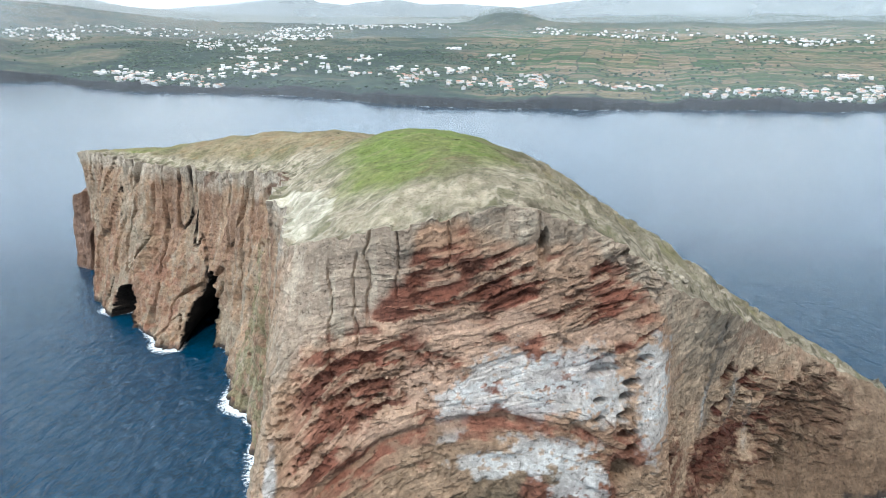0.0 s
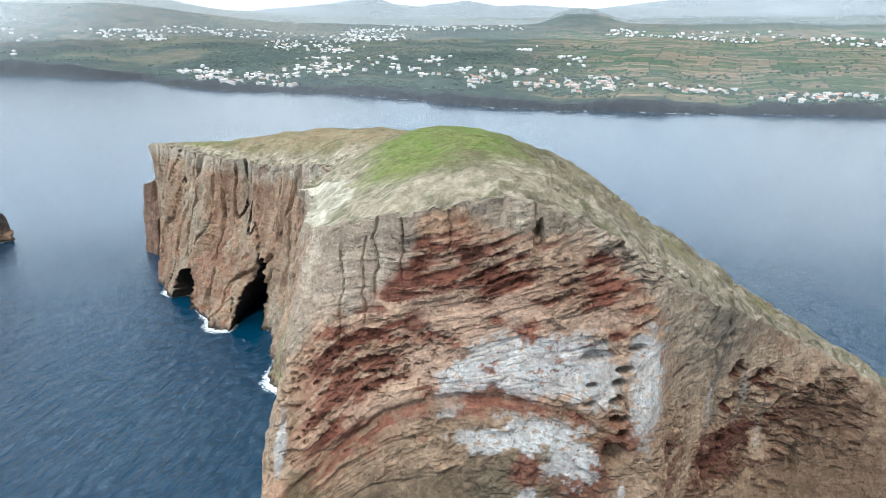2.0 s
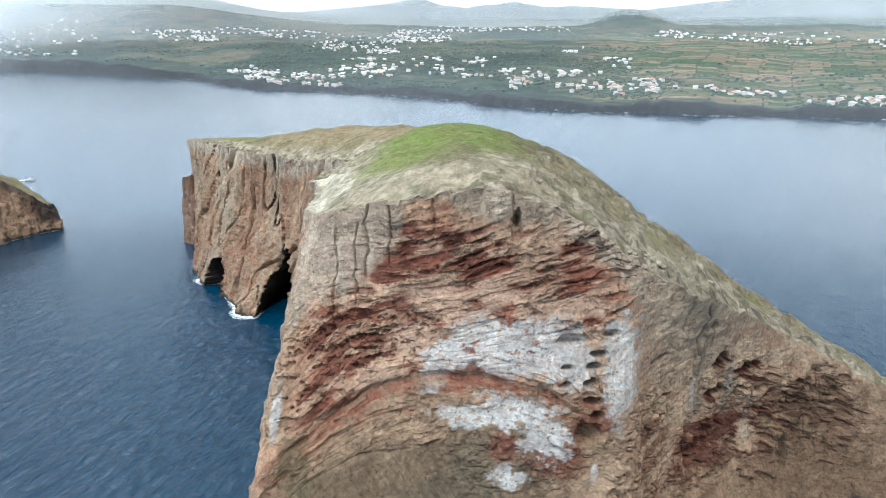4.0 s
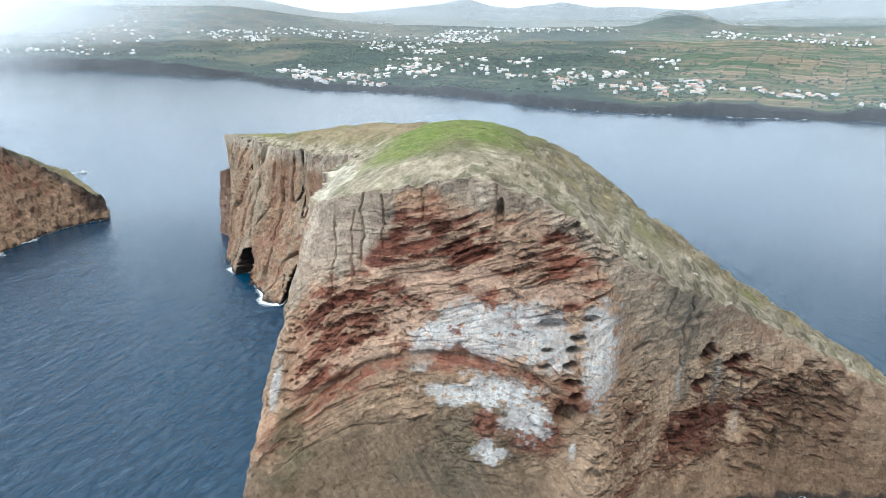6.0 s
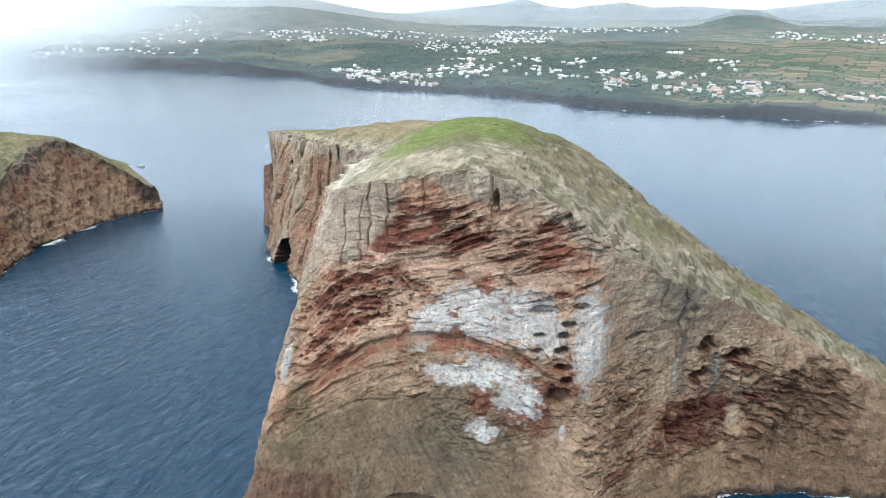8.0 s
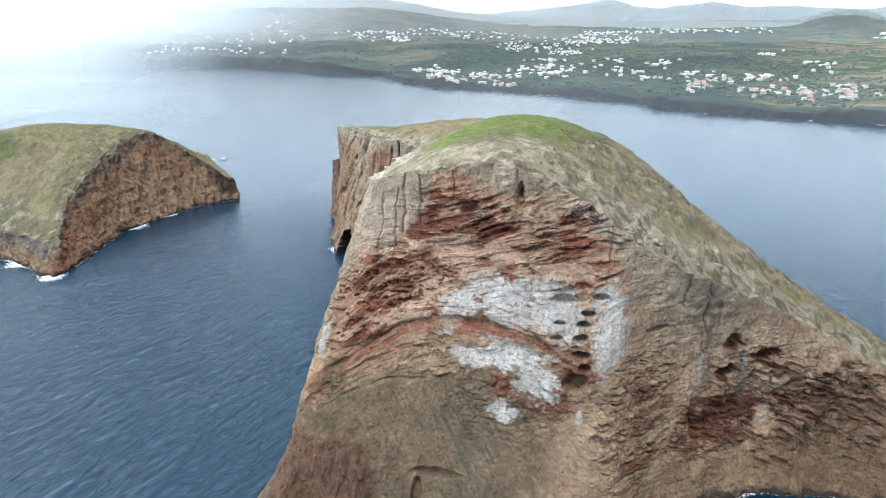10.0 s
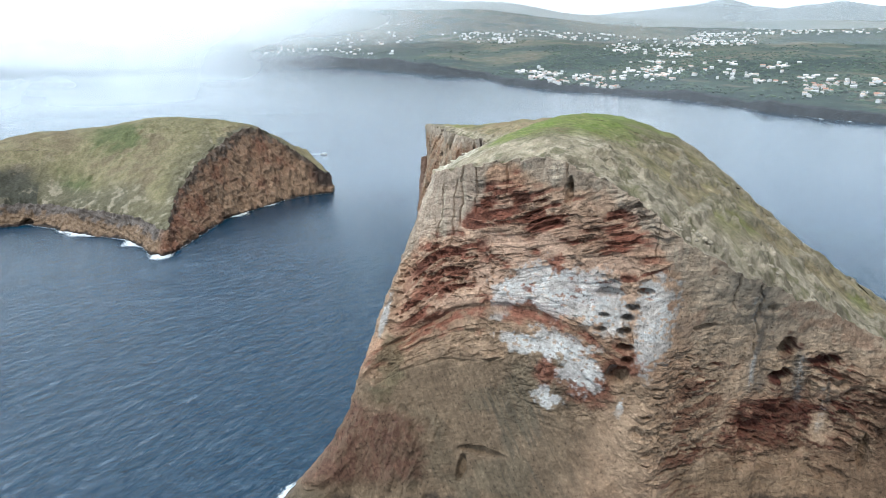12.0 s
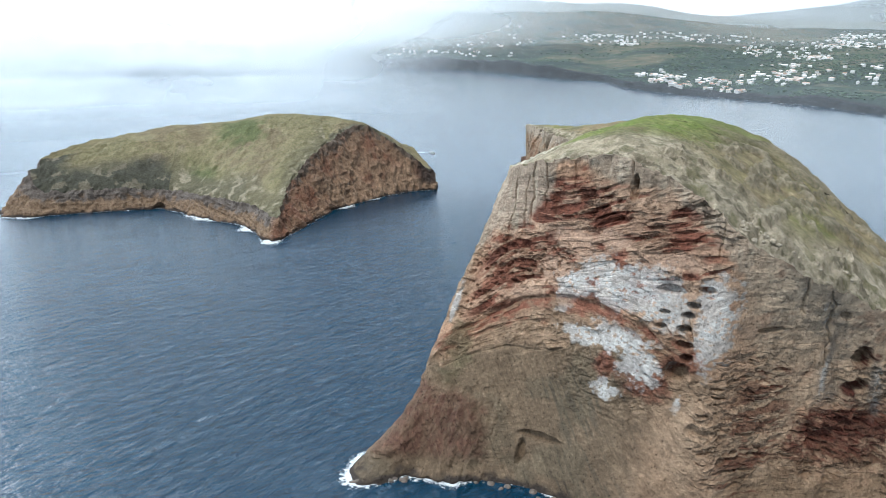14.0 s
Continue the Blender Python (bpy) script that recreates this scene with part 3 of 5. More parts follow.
def main_paint(p, v, station, shift):
    x, y, z = p[..., 0], p[..., 1], p[..., 2]
    near = np.broadcast_to(step(8.6, 9.2, station)[None], x.shape)
    s = main_layers(p)
    n1, n2, n3 = fbm(x / 12, y / 12, z / 9, 4, 101), fbm(x / 3.5, y / 3.5, z / 2.5, 4, 103), fbm(x / 1.0, y / 1.0, z / 0.8, 3, 105)
    streak = fbm(x / 1.6, y / 1.6, z / 26, 4, 107)
    panel = fbm(x / 9, y / 9, z / 48, 4, 109)
    bed = vnoise(s * 0.5, x * 0.06, y * 0.06, 111) + 0.8 * vnoise(s * 1.5, x * 0.13, y * 0.13, 112) + 0.4 * vnoise(s * 4, x * 0.25, y * 0.25, 113)
    down = p[-1:, :, 2] - z
    soft = bed_stack(s, x, y)
    smooth_rock = slabs(x, z, n2)
    bed2 = vnoise((z + 0.28 * x) * 1.25, x * 0.22, y * 0.22, 37) + 0.5 * vnoise((z + 0.28 * x) * 3.0, x * 0.2, y * 0.2, 40)
    c = np.zeros(p.shape) + TAN
    c = mixed(c, ORANGE, step(-0.3, 0.5, n1))
    c = mixed(c, cloth(.32, .215, .14), (1 - near) * 0.8)
    # left wall
    left = 1 - near
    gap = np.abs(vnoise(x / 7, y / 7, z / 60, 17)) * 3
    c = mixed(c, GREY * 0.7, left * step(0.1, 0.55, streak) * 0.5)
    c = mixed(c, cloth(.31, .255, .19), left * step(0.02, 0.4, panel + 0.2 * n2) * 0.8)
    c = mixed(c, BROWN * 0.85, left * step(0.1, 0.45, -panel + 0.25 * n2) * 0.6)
    # clefts darkened to brown, their shade put into the colour
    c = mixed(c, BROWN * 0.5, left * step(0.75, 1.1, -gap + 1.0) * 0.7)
    c = mixed(c, BROWN, left * step(0.15, 0.6, -streak + 0.3 * n2) * 0.45)
    c = mixed(c, RED, left * step(0.0, 0.5, n2 + n1) * (1 - step(24, 40, z)) * (station < 3.2)[None] * 0.35)
    c = mixed(c, OLIVE, left * step(-0.1, 0.4, n2 + 0.3) * ((station > 5.0) * (station < 8.6))[None] * (1 - step(40, 60, z)) * 0.75)
    c = mixed(c, GREY, left * (1 - step(2, 9, down + 5 * n1)) * 0.8)
    layered = left * ((station > 3.2) * (station < 6.2))[None] * (1 - step(12, 18, down))
    c = mixed(c, BROWN * 0.6, layered * step(0.1, 0.5, bed) * 0.8)
    # near face: red beds
    zone = near * step(-32, -20, x + 5 * n1) * (1 - step(39, 47, x + 3 * n1)) * step(-2, 2, z - thrust(x)) * (1 - step(83, 89, z + 2 * n1))
    c = mixed(c, cloth(.49, .335, .24), zone * 0.75)
    c = mixed(c, RED * 1.1, zone * step(-0.2, 0.15, -soft + 0.35 * n2 + 0.45 * n1) * (1 - 0.85 * smooth_rock) * 0.9)
    c = mixed(c, DEEP, zone * step(0.3, 0.6, -soft + 0.3 * n2 + 0.25 * n1) * (1 - 0.9 * smooth_rock) * 0.65)
    for x0, z0, rx, rz in ((-5, 82, 7, 6), (22, 76.5, 15, 4), (-13, 66, 9, 5), (34, 74, 6, 3.5), (-20, 48, 7, 5), (5, 78, 9, 3), (3, 88, 4, 3)):
        c = mixed(c, RED, near * spot(x, z, x0, z0, rx, rz, 0.45 * n2, 0.4) * (0.25 + 0.75 * step(-0.35, 0.15, -soft)) * (1 - smooth_rock) * 0.85)
    c = mixed(c, cloth(.50, .335, .245), near * smooth_rock * 0.8)
    # grey weathered band below the rim
    band = near * (1 - step(0, 4, down - np.interp(x, [-30, -20, -10, -4, 4, 14, 22, 30, 36, 44, 60, 90], [20, 19, 10, 1, 0, 3, 1, 0, 2, 7, 7, 5]) + 2.6 * n1 + 2 * n2))
    c = mixed(c, cloth(.37, .302, .235), band * 0.8)
    c = mixed(c, PALE, band * step(0.0, 0.5, streak) * 0.6)
    c = mixed(c, GREY * 0.42, band * step(0.35, 0.7, n2 + 0.5 * n3) * spot(x, z, 11, 88, 9, 6, 0, 0.4))
    # rock under the arch
    low = near * (1 - step(-1.5, 1.5, z - thrust(x) + 2 * n2)) * (1 - step(40, 48, x))
    c = mixed(c, cloth(.31, .215, .145), low * 0.8)
    c = mixed(c, RED * 1.15, low * step(-9, -1, z - thrust(x) + 3 * n2) * step(0, 6, z - under_break(x)) * (0.25 + 0.65 * step(-0.2, 0.2, -soft + 0.4 * n2)))
    slope = near * (1 - step(-2, 1, z - under_break(x) + 1.5 * n2)) * (1 - step(22, 36, x))
    c = mixed(c, cloth(.18, .131, .088), slope * 0.92)
    c = mixed(c, cloth(.115, .092, .068), slope * step(0.05, 0.6, fbm((x + 0.8 * z) / 1.1, y / 12, (z - 0.6 * x) / 12, 3, 121)) * step(-0.2, 0.4, n1 + 0.02 * x) * 0.8)
    c = mixed(c, cloth(.135, .115, .08), slope * step(0.0, 0.5, n1) * 0.5)
    c = mixed(c, OLIVE * 0.75, near * spot(x, z, -27, 33, 3.5, 9, 0.6 * n2, 0.4) * 0.45)
    c = mixed(c, cloth(.15, .082, .058), near * (1 - step(-11, -5, x + 0.4 * z + 2 * n2)) * (1 - step(13, 16.5, z + 1.5 * n2 + 0.25 * x)) * step(3, 7, z) * (0.6 + 0.4 * step(-0.3, 0.3, streak)))
    c = mixed(c, RED * 0.8, near * spot(x, z, 29, 38, 7, 4.5, 0.5 * n2, 0.4) * 0.85)
    c = mixed(c, RED * 0.8, near * spot(x, z, 18, 39.5, 3, 4.5, 0.6 * n2, 0.4) * 0.8)
    c = mixed(c, RED * 0.75, near * spot(x, z, 36, 43.5, 5, 2, 0.4 * n2, 0.4) * 0.8)
    # guano
    guano = np.maximum.reduce([spot(x, z, x0, z0, rx, rz, 0.45 * n2 + 0.35 * n3, 0.22) for x0, z0, rx, rz in GUANO])
    guano = guano * near * (1 - 0.9 * np.exp(-((z - thrust(x) + 1.8) / 2.0) ** 2) * (x < 36)) * (1 - 0.8 * step(0.5, 0.75, n3 + 0.5 * n2)) * (1 - 0.75 * step(0.35, 0.6, -soft + 0.3 * n2 - 0.25))
    c = mixed(c, CHALK, guano * (0.72 + 0.28 * step(-0.3, 0.5, n2)))
    # right side: greyer, streaked, dark red where it is hollow
    r = near * step(45, 52, x + 2 * n1)
    c = mixed(c, cloth(.46, .34, .24), r * 0.8)
    c = mixed(c, cloth(.49, .39, .29), r * step(35, 60, z + 6 * n1) * 0.85)
    c = mixed(c, BROWN, r * step(0.1, 0.6, n1 + 0.4 * n2) * 0.55)
    c = mixed(c, RED * 0.8, r * bedded(x, z) * step(-0.1, 0.35, bed2 + 0.3 * n2) * 0.85)
    for x0, z0, rx, rz in ((69, 20, 9, 8), (70.3, 45, 2.2, 3), (78.4, 40, 4.5, 2), (70, 36, 2.5, 2), (88, 27, 7, 4), (97, 27, 7, 6), (108, 20, 6, 13), (96, 12, 1.6, 7), (83, 15, 5, 3)):
        c = mixed(c, DEEP * 1.15, r * spot(x, z, x0, z0, rx, rz, 0.8 * n2, 0.35) * (0.5 + 0.5 * step(-0.3, 0.2, bed2 + 0.5 * n3)))
    c = mixed(c, DEEP * 1.3, r * spot(x, z, 68, 22.5, 9, 6, 0.6 * n2, 0.3) * 0.75)
    for x0, lean_x, z0, z1, wide, tone in ((63.6, 0.03, 27, 66, 1.7, 0), (62.6, 0.03, 30, 62, 0.5, 1), (66.5, 0.0, 42, 60, 0.9, 0), (74, 0.0, 24, 44, 0.9, 1), (72.8, 0.0, 30, 46, 0.6, 0), (79, 0.05, 17, 34, 0.8, 1), (58, 0.0, 52, 68, 0.8, 0), (80.5, 0.05, 22, 38, 0.5, 0)):
        run = r * np.exp(-((x - x0 + lean_x * (z - 45) + 0.5 * n2) / wide) ** 2) * step(z0, z0 + 6, z) * (1 - step(z1 - 4, z1, z)) * step(-0.5, 0.2, streak + 0.3 * n3)
        c = mixed(c, CHALK * 0.78 if tone else cloth(.17, .15, .13), run * 0.8)
    c = mixed(c, cloth(.48, .34, .235), near * spot(x, z, 41, 24, 5, 11, 0.5 * n2, 0.5) * 0.75)
    c = mixed(c, CHALK * 0.9, near * spot(x, z, -31.6, 45.5, 1.0, 5.5, 0.4 * n2, 0.3) * 0.8)
    c = mixed(c, cloth(.25, .168, .108), r * (1 - step(8, 20, z + 4 * n2)) * 0.8)
    # low far end: the deep shadow there is put into the rock colour
    c = mixed(c, cloth(.165, .108, .072), r * step(80, 94, x + 4 * n1) * (1 - step(28, 40, z + 5 * n2)) * 0.75)
    c = mixed(c, RED * 0.7, near * step(46, 50, x) * (1 - step(54, 60, x)) * step(0.2, 0.5, bed + 0.4 * n2) * (1 - step(34, 48, z)) * 0.7)
    # cave shade painted into the rock colour; wet rock at the water
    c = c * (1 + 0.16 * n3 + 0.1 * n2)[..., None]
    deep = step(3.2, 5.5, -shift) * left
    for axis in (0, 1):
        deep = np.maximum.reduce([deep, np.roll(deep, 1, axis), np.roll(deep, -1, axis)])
    c = mixed(c, WET_AND_SHADE * 0.4, deep)
    c = mixed(c, WET_AND_SHADE, 1 - step(0.6, 2.6, z + 1.2 * n2))
    return c


def main_top_paint(p, far, station):
    x, y = p[..., 0], p[..., 1]
    n1, n2, n3 = fbm(x / 16, y / 16, 0 * x, 4, 201), fbm(x / 4, y / 4, 0 * x, 4, 203), fbm(x / 2.4, y / 2.4, 0 * x, 3, 205)
    edge = np.interp(station, [0, 3, 6, 8, 9, 10, 12, 14, 15, 16, 18, 21, 22], [6, 8, 16, 18, 14, 14, 24, 30, 24, 16, 13, 10, 6])[None]
    c = np.zeros(p.shape) + STRAW * (1.05, 1.0, 1.0)
    c = mixed(c, OLIVE, step(-0.2, 0.4, n1 + 0.4 * n2) * 0.8)
    c = mixed(c, cloth(.30, .20, .12), step(0.25, 0.7, n2 - 0.5 * n1) * 0.5)
    c = mixed(c, cloth(.39, .325, .215), step(14, 30, x) * step(-0.6, 0.2, n2) * 0.8)
    c = mixed(c, cloth(.31, .27, .145), step(20, 40, x) * step(0.1, 0.5, n1 + 0.5 * n2) * 0.7)
    g = spot(x, y, -5, 188, 27, 60, 0.7 * n1 + 0.4 * n2, 0.5)
    g = g * (1 - step(14, 26, x + 5 * n2))
    g = np.maximum(g, 0.55 * spot(x, y, 50, 162, 6, 14, 0.5 * n2, 0.5))
    g = np.maximum(g, 0.9 * spot(x, y, -14, 160, 12, 22, 0.5 * n2, 0.3))
    g = np.maximum(g, 0.6 * spot(x, y, 84, 183, 3, 6, 0.5 * n2, 0.4))
    g = np.maximum(g, 0.5 * spot(x, y, -150, 332, 26, 10, 0.6 * n2, 0.4))
    c = mixed(c, GREEN, g * (0.65 + 0.35 * step(-0.4, 0.4, n2)))
    c = mixed(c, GREEN * 0.6, g * step(0.3, 0.7, n2 + 0.3 * n3) * 0.8)
    c = mixed(c, cloth(.24, .27, .09), g * step(0.2, 0.6, -n1) * 0.6)
    scarp = fbm(x / 4.5, y / 6, 0 * x, 5, 207, 0.6)
    rocks = step(12, 26, x) * step(0.02, 0.25, scarp + 0.15 * n1)
    c = mixed(c, GREY * 0.75, rocks * 0.75)
    c = mixed(c, PALE * 0.95, rocks * step(0.3, 0.7, scarp + 0.3 * n3) * 0.5)
    bare = 1 - step(0.35, 1.35, far / edge + 0.45 * n1 + 0.2 * n2)
    c = mixed(c, mixed(np.zeros(p.shape) + PALE, GREY * 1.05, step(22, 36, x) * 0.8), bare)
    c = mixed(c, cloth(.58, .50, .41), bare * step(0.15, 0.4, n2 + 0.5 * n3) * 0.7)
    c = mixed(c, cloth(.16, .135, .10), bare * step(0.25, 0.4, fbm(x / 2.0, y / 2.0, 0 * x, 4, 209) - 0.1 * n1) * 0.7)
    c = mixed(c, GREY * 0.8, bare * step(0.1, 0.6, n2) * 0.7)
    c = mixed(c, OLIVE, bare * step(0.3, 0.6, n2 - 0.4 * n3) * 0.7)
    along, across = 0.42 * (x + 34) - 0.91 * (y - 153), 0.91 * (x + 34) + 0.42 * (y - 153)
    c = mixed(c, cloth(.72, .65, .55), spot(along, across, 0, 0, 24, 6.5, 0.35 * n2, 0.15) * (0.7 + 0.3 * step(-0.4, 0.1, n3)))
    c = mixed(c, PALE * 1.15, spot(x, y, -5, 128, 14, 6, 0.6 * n2, 0.4) * 0.8)
    return 0.76 * c * (1 + 0.22 * n3 + 0.14 * n2)[..., None]


def turf_material(name):
    m, t, b = material(name)
    at = t.nodes.new("ShaderNodeAttribute")
    at.attribute_name = "ground_colour"
    fine = noise_at(t, 1.5, 8.0, 0.75)
    tuft = noise_at(t, 0.7, 4.0, 0.6)
    c1 = blend(t, at.outputs["Color"], ramp(t, fine.outputs["Fac"], [(0.34, (0.42, 0.42, 0.38)), (0.44, (0.74, 0.74, 0.73)), (0.58, (0.82, 0.82, 0.81)), (0.7, (1.08, 1.08, 1.02))]).outputs[0], 1.0, "MULTIPLY")
    c2 = blend(t, c1, ramp(t, tuft.outputs["Fac"], [(0.32, (0.72, 0.75, 0.65)), (0.65, (1.12, 1.1, 1.05))]).outputs[0], 1.0, "MULTIPLY")
    t.links.new(c2, b.inputs["Base Color"])
    b.inputs["Roughness"].default_value = 0.95
    b.inputs["Specular IOR Level"].default_value = 0.15
    bumped(t, b, fine.outputs["Fac"], 1.0, 0.6)
    return m


TURF = turf_material("turf_and_bare_rock")
wall, top, station, v2, shift, far, top_z = islet_form(RIM, MID, FOOT, SPINE, INNER, counts, 400, 130, main_displace)
cols = wall.shape[1]
islet = tagged(new("islet"), "tall tuff islet with red layered cliffs and a grassy crown", "islet")
grain, meet = main_grain(wall, station)
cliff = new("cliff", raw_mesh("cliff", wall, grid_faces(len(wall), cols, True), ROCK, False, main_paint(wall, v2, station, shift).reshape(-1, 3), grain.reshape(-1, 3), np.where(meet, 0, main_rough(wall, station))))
cliff.parent = islet
top_colour = main_top_paint(top, far, station)
crown = new("grassy_crown", raw_mesh("grassy_crown", top, grid_faces(len(top), cols, True), TURF, True, top_colour.reshape(-1, 3)))
crown.parent = islet
tagged(crown, "domed crown of green and straw-dry turf over pale bare rock")

def ground_z(x, y):
    """Height of the crown at the point of its mesh that lies nearest."""
    d = (top[..., 0] - x) ** 2 + (top[..., 1] - y) ** 2
    return float(top[..., 2].ravel()[d.argmin()])


# ---- second islet ----
RIM2 = [(-306, 384, 15), (-326, 360, 39), (-338, 336, 55), (-327, 290, 46), (-314, 262, 38), (-299, 233, 24), (-271, 203, 13), (-304, 208, 14), (-356, 202, 14),
        (-400, 195, 13), (-428, 155, 15), (-448, 122, 17), (-466, 124, 27), (-487, 150, 37), (-500, 195, 42), (-500, 270, 38), (-430, 370, 36), (-350, 400, 30)]
FOOT2 = [(-298, 382), (-307, 360), (-309, 336), (-306, 300), (-303, 278), (-287, 247), (-264, 193), (-301, 200), (-354, 192),
         (-396, 182), (-422, 141), (-440, 104), (-456, 96), (-505, 130), (-525, 190), (-525, 280), (-440, 390), (-345, 414)]
MID2 = [(0.5 * a[0] + 0.5 * c[0], 0.5 * a[1] + 0.5 * c[1]) for a, c in zip(FOOT2, RIM2)]
SPINE2 = [(-330, 375), (-365, 330), (-395, 280), (-435, 225), (-470, 185)]
INNER2 = [(-352, 318, 57.5), (-394, 280, 60), (-460, 230, 51), (-335, 262, 41), (-400, 225, 28), (-440, 175, 28)]
counts2 = along_spread(RIM2, [0.8 if i < 13 else 5.0 for i in range(len(RIM2))], 6)


def small_displace(p, v, station):
    x, y, z = p[..., 0], p[..., 1], p[..., 2]
    cliffy = (station < 6.2)[None]
    joint = fbm(x / 4, y / 4, z / 30, 4, 61)
    bed = vnoise(z * 0.7 + x * 0.1, x * 0.02, y * 0.02, 65)
    out = fbm(x / 12, y / 12, z / 30, 4, 63) * 2.0 + joint * (1.3 + 0.6 * cliffy) + fbm(x / 3, y / 3, z / 3, 4, 67) * 0.9 - 1.6 * np.abs(fbm(x / 5, y / 5, z / 7, 4, 69)) + np.where(cliffy, 0.2, 0.6) * np.sign(bed) * np.abs(bed) ** 0.5
    m = 1 - step(0.7, 1.1, np.hypot(np.hypot(x + 396, y - 184) / 4.0, np.clip(z, 0, None) / 9))
    return (out - 12 * m) * step(-0.06, 0.05, v)


def small_paint(p, v, station):
    x, y, z = p[..., 0], p[..., 1], p[..., 2]
    n1, n2, n3 = fbm(x / 14, y / 14, z / 14, 4, 301), fbm(x / 4, y / 4, z / 4, 4, 303), fbm(x / 1.3, y / 1.3, z / 1.3, 3, 305)
    streak = fbm(x / 2.2, y / 2.2, z / 22, 4, 307)
    face = np.broadcast_to(1 - step(5.9, 6.3, station)[None], x.shape)
    c = np.zeros(p.shape) + cloth(.33, .205, .14)
    c = mixed(c, RED * 0.9, face * step(-0.1, 0.6, n1 + 0.3 * n2) * 0.55)
    c = mixed(c, TAN * 0.8, face * step(0.1, 0.5, -n1 + 0.3 * streak) * 0.6)
    c = mixed(c, cloth(.19, .125, .09), face * step(0.0, 0.5, streak) * 0.45)
    c = mixed(c, TAN * 0.95, face * (1 - step(0.25, 0.5, v + 0.25 * n1)) * (station < 4)[None] * 0.75)
    c = mixed(c, cloth(.12, .105, .09), face * step(0.8, 0.97, v + 0.15 * n2) * 0.8)
    c = mixed(c, cloth(.055, .05, .048), face * (1 - step(0.35, 0.8, station))[None] * step(3, 8, z) * 0.85)
    shore = 1 - face
    c = mixed(c, cloth(.23, .165, .112), shore * (1 - step(0.55, 0.75, v + 0.25 * n2)) * 0.8)
    c = mixed(c, cloth(.13, .125, .12), shore * step(0.5, 0.75, v + 0.25 * n2) * 0.85)
    c = c * (1 + 0.16 * n3 + 0.1 * n2)[..., None]
    return mixed(c, WET_AND_SHADE, 1 - step(0.6, 2.2, z + 1.2 * n2))


def small_top_paint(p, far, station):
    x, y = p[..., 0], p[..., 1]
    n1, n2, n3 = fbm(x / 24, y / 24, 0 * x, 4, 311), fbm(x / 6, y / 6, 0 * x, 4, 313), fbm(x / 3.0, y / 3.0, 0 * x, 3, 315)
    c = np.zeros(p.shape) + cloth(.30, .258, .165)
    c = mixed(c, cloth(.23, .208, .122), step(-0.1, 0.5, n1) * 0.7)
    c = mixed(c, cloth(.21, .165, .115), step(0.15, 0.6, -n1 + 0.4 * n2) * 0.7)
    c = mixed(c, cloth(.10, .14, .055), np.maximum(spot(x, y, -400, 262, 22, 14, 0.6 * n2, 0.5), spot(x, y, -392, 215, 16, 9, 0.6 * n2, 0.5)) * 0.75)
    front = ((station > 7.2) & (station < 12.5))[None]
    dark = front * (1 - step(14, 38, far + 9 * n1))
    c = mixed(c, cloth(.075, .078, .07), dark * 0.9)
    c = mixed(c, GREY * 0.6, dark * step(0.3, 0.6, n2 + 0.3 * n3) * 0.7)
    rim = (1 - step(3, 8, far + 4 * n2)) * ((station < 6.5))[None]
    c = mixed(c, cloth(.19, .18, .14), rim * 0.9)
    c = mixed(c, PALE * 0.7, rim * step(0.2, 0.6, n2 + 0.4 * n3) * 0.7)
    rocky = ((station > 3.0) & (station < 9))[None] * (1 - step(22, 46, far + 14 * n1))
    c = mixed(c, cloth(.20, .18, .125), rocky * 0.8)
    c = mixed(c, GREY * 0.95, rocky * step(0.25, 0.6, n2 + 0.4 * n3) * 0.7)
    return 0.8 * c * (1 + 0.18 * n3 + 0.1 * n2)[..., None]


wall_b, top_b, station_b, v_b, shift_b, far_b, top_zb = islet_form(RIM2, MID2, FOOT2, SPINE2, INNER2, counts2, 70, 90, small_displace)
cols_b = wall_b.shape[1]
islet_b = tagged(new("islet"), "low tuff islet with a brown cliff and sloping grass", "islet")
cliff_b = new("cliff", raw_mesh("cliff", wall_b, grid_faces(len(wall_b), cols_b, True), ROCK, False, small_paint(wall_b, v_b, station_b).reshape(-1, 3), upright_grain(wall_b).reshape(-1, 3), np.full(wall_b.shape[:2], 0.7)))
cliff_b.parent = islet_b
crown_b = new("grassy_crown", raw_mesh("grassy_crown", top_b, grid_faces(len(top_b), cols_b, True), TURF, False, small_top_paint(top_b, far_b, station_b).reshape(-1, 3)))
crown_b.parent = islet_b

# ---- sea stack beside the far corner ----
ring = [(0.0, 1), (0.8, 0.9), (1.6, 1.1), (2.5, 0.95), (3.2, 1.05), (4.1, 0.9), (4.9, 1.0), (5.6, 0.95)]
RIM3 = [(-193 + 9 * k * math.cos(a), 374 + 10 * k * math.sin(a), 43 + 4 * math.cos(a)) for a, k in ring]
FOOT3 = [(-192 + 14 * k * math.cos(a), 376 + 14 * k * math.sin(a)) for a, k in ring]
MID3 = [(-192 + 12 * k * math.cos(a), 375 + 12 * k * math.sin(a)) for a, k in ring]


def stack_displace(p, v, station):
    x, y, z = p[..., 0], p[..., 1], p[..., 2]
    m = 1 - step(0.7, 1.1, np.hypot(np.hypot(x + 186, y - 363) / 6.5, np.clip(z, 0, None) / 25))
    return (fbm(x / 5, y / 5, z / 20, 4, 401) * 1.8 + fbm(x / 2, y / 2, z / 2, 3, 403) * 0.6 - 14 * m) * step(-0.06, 0.05, v)


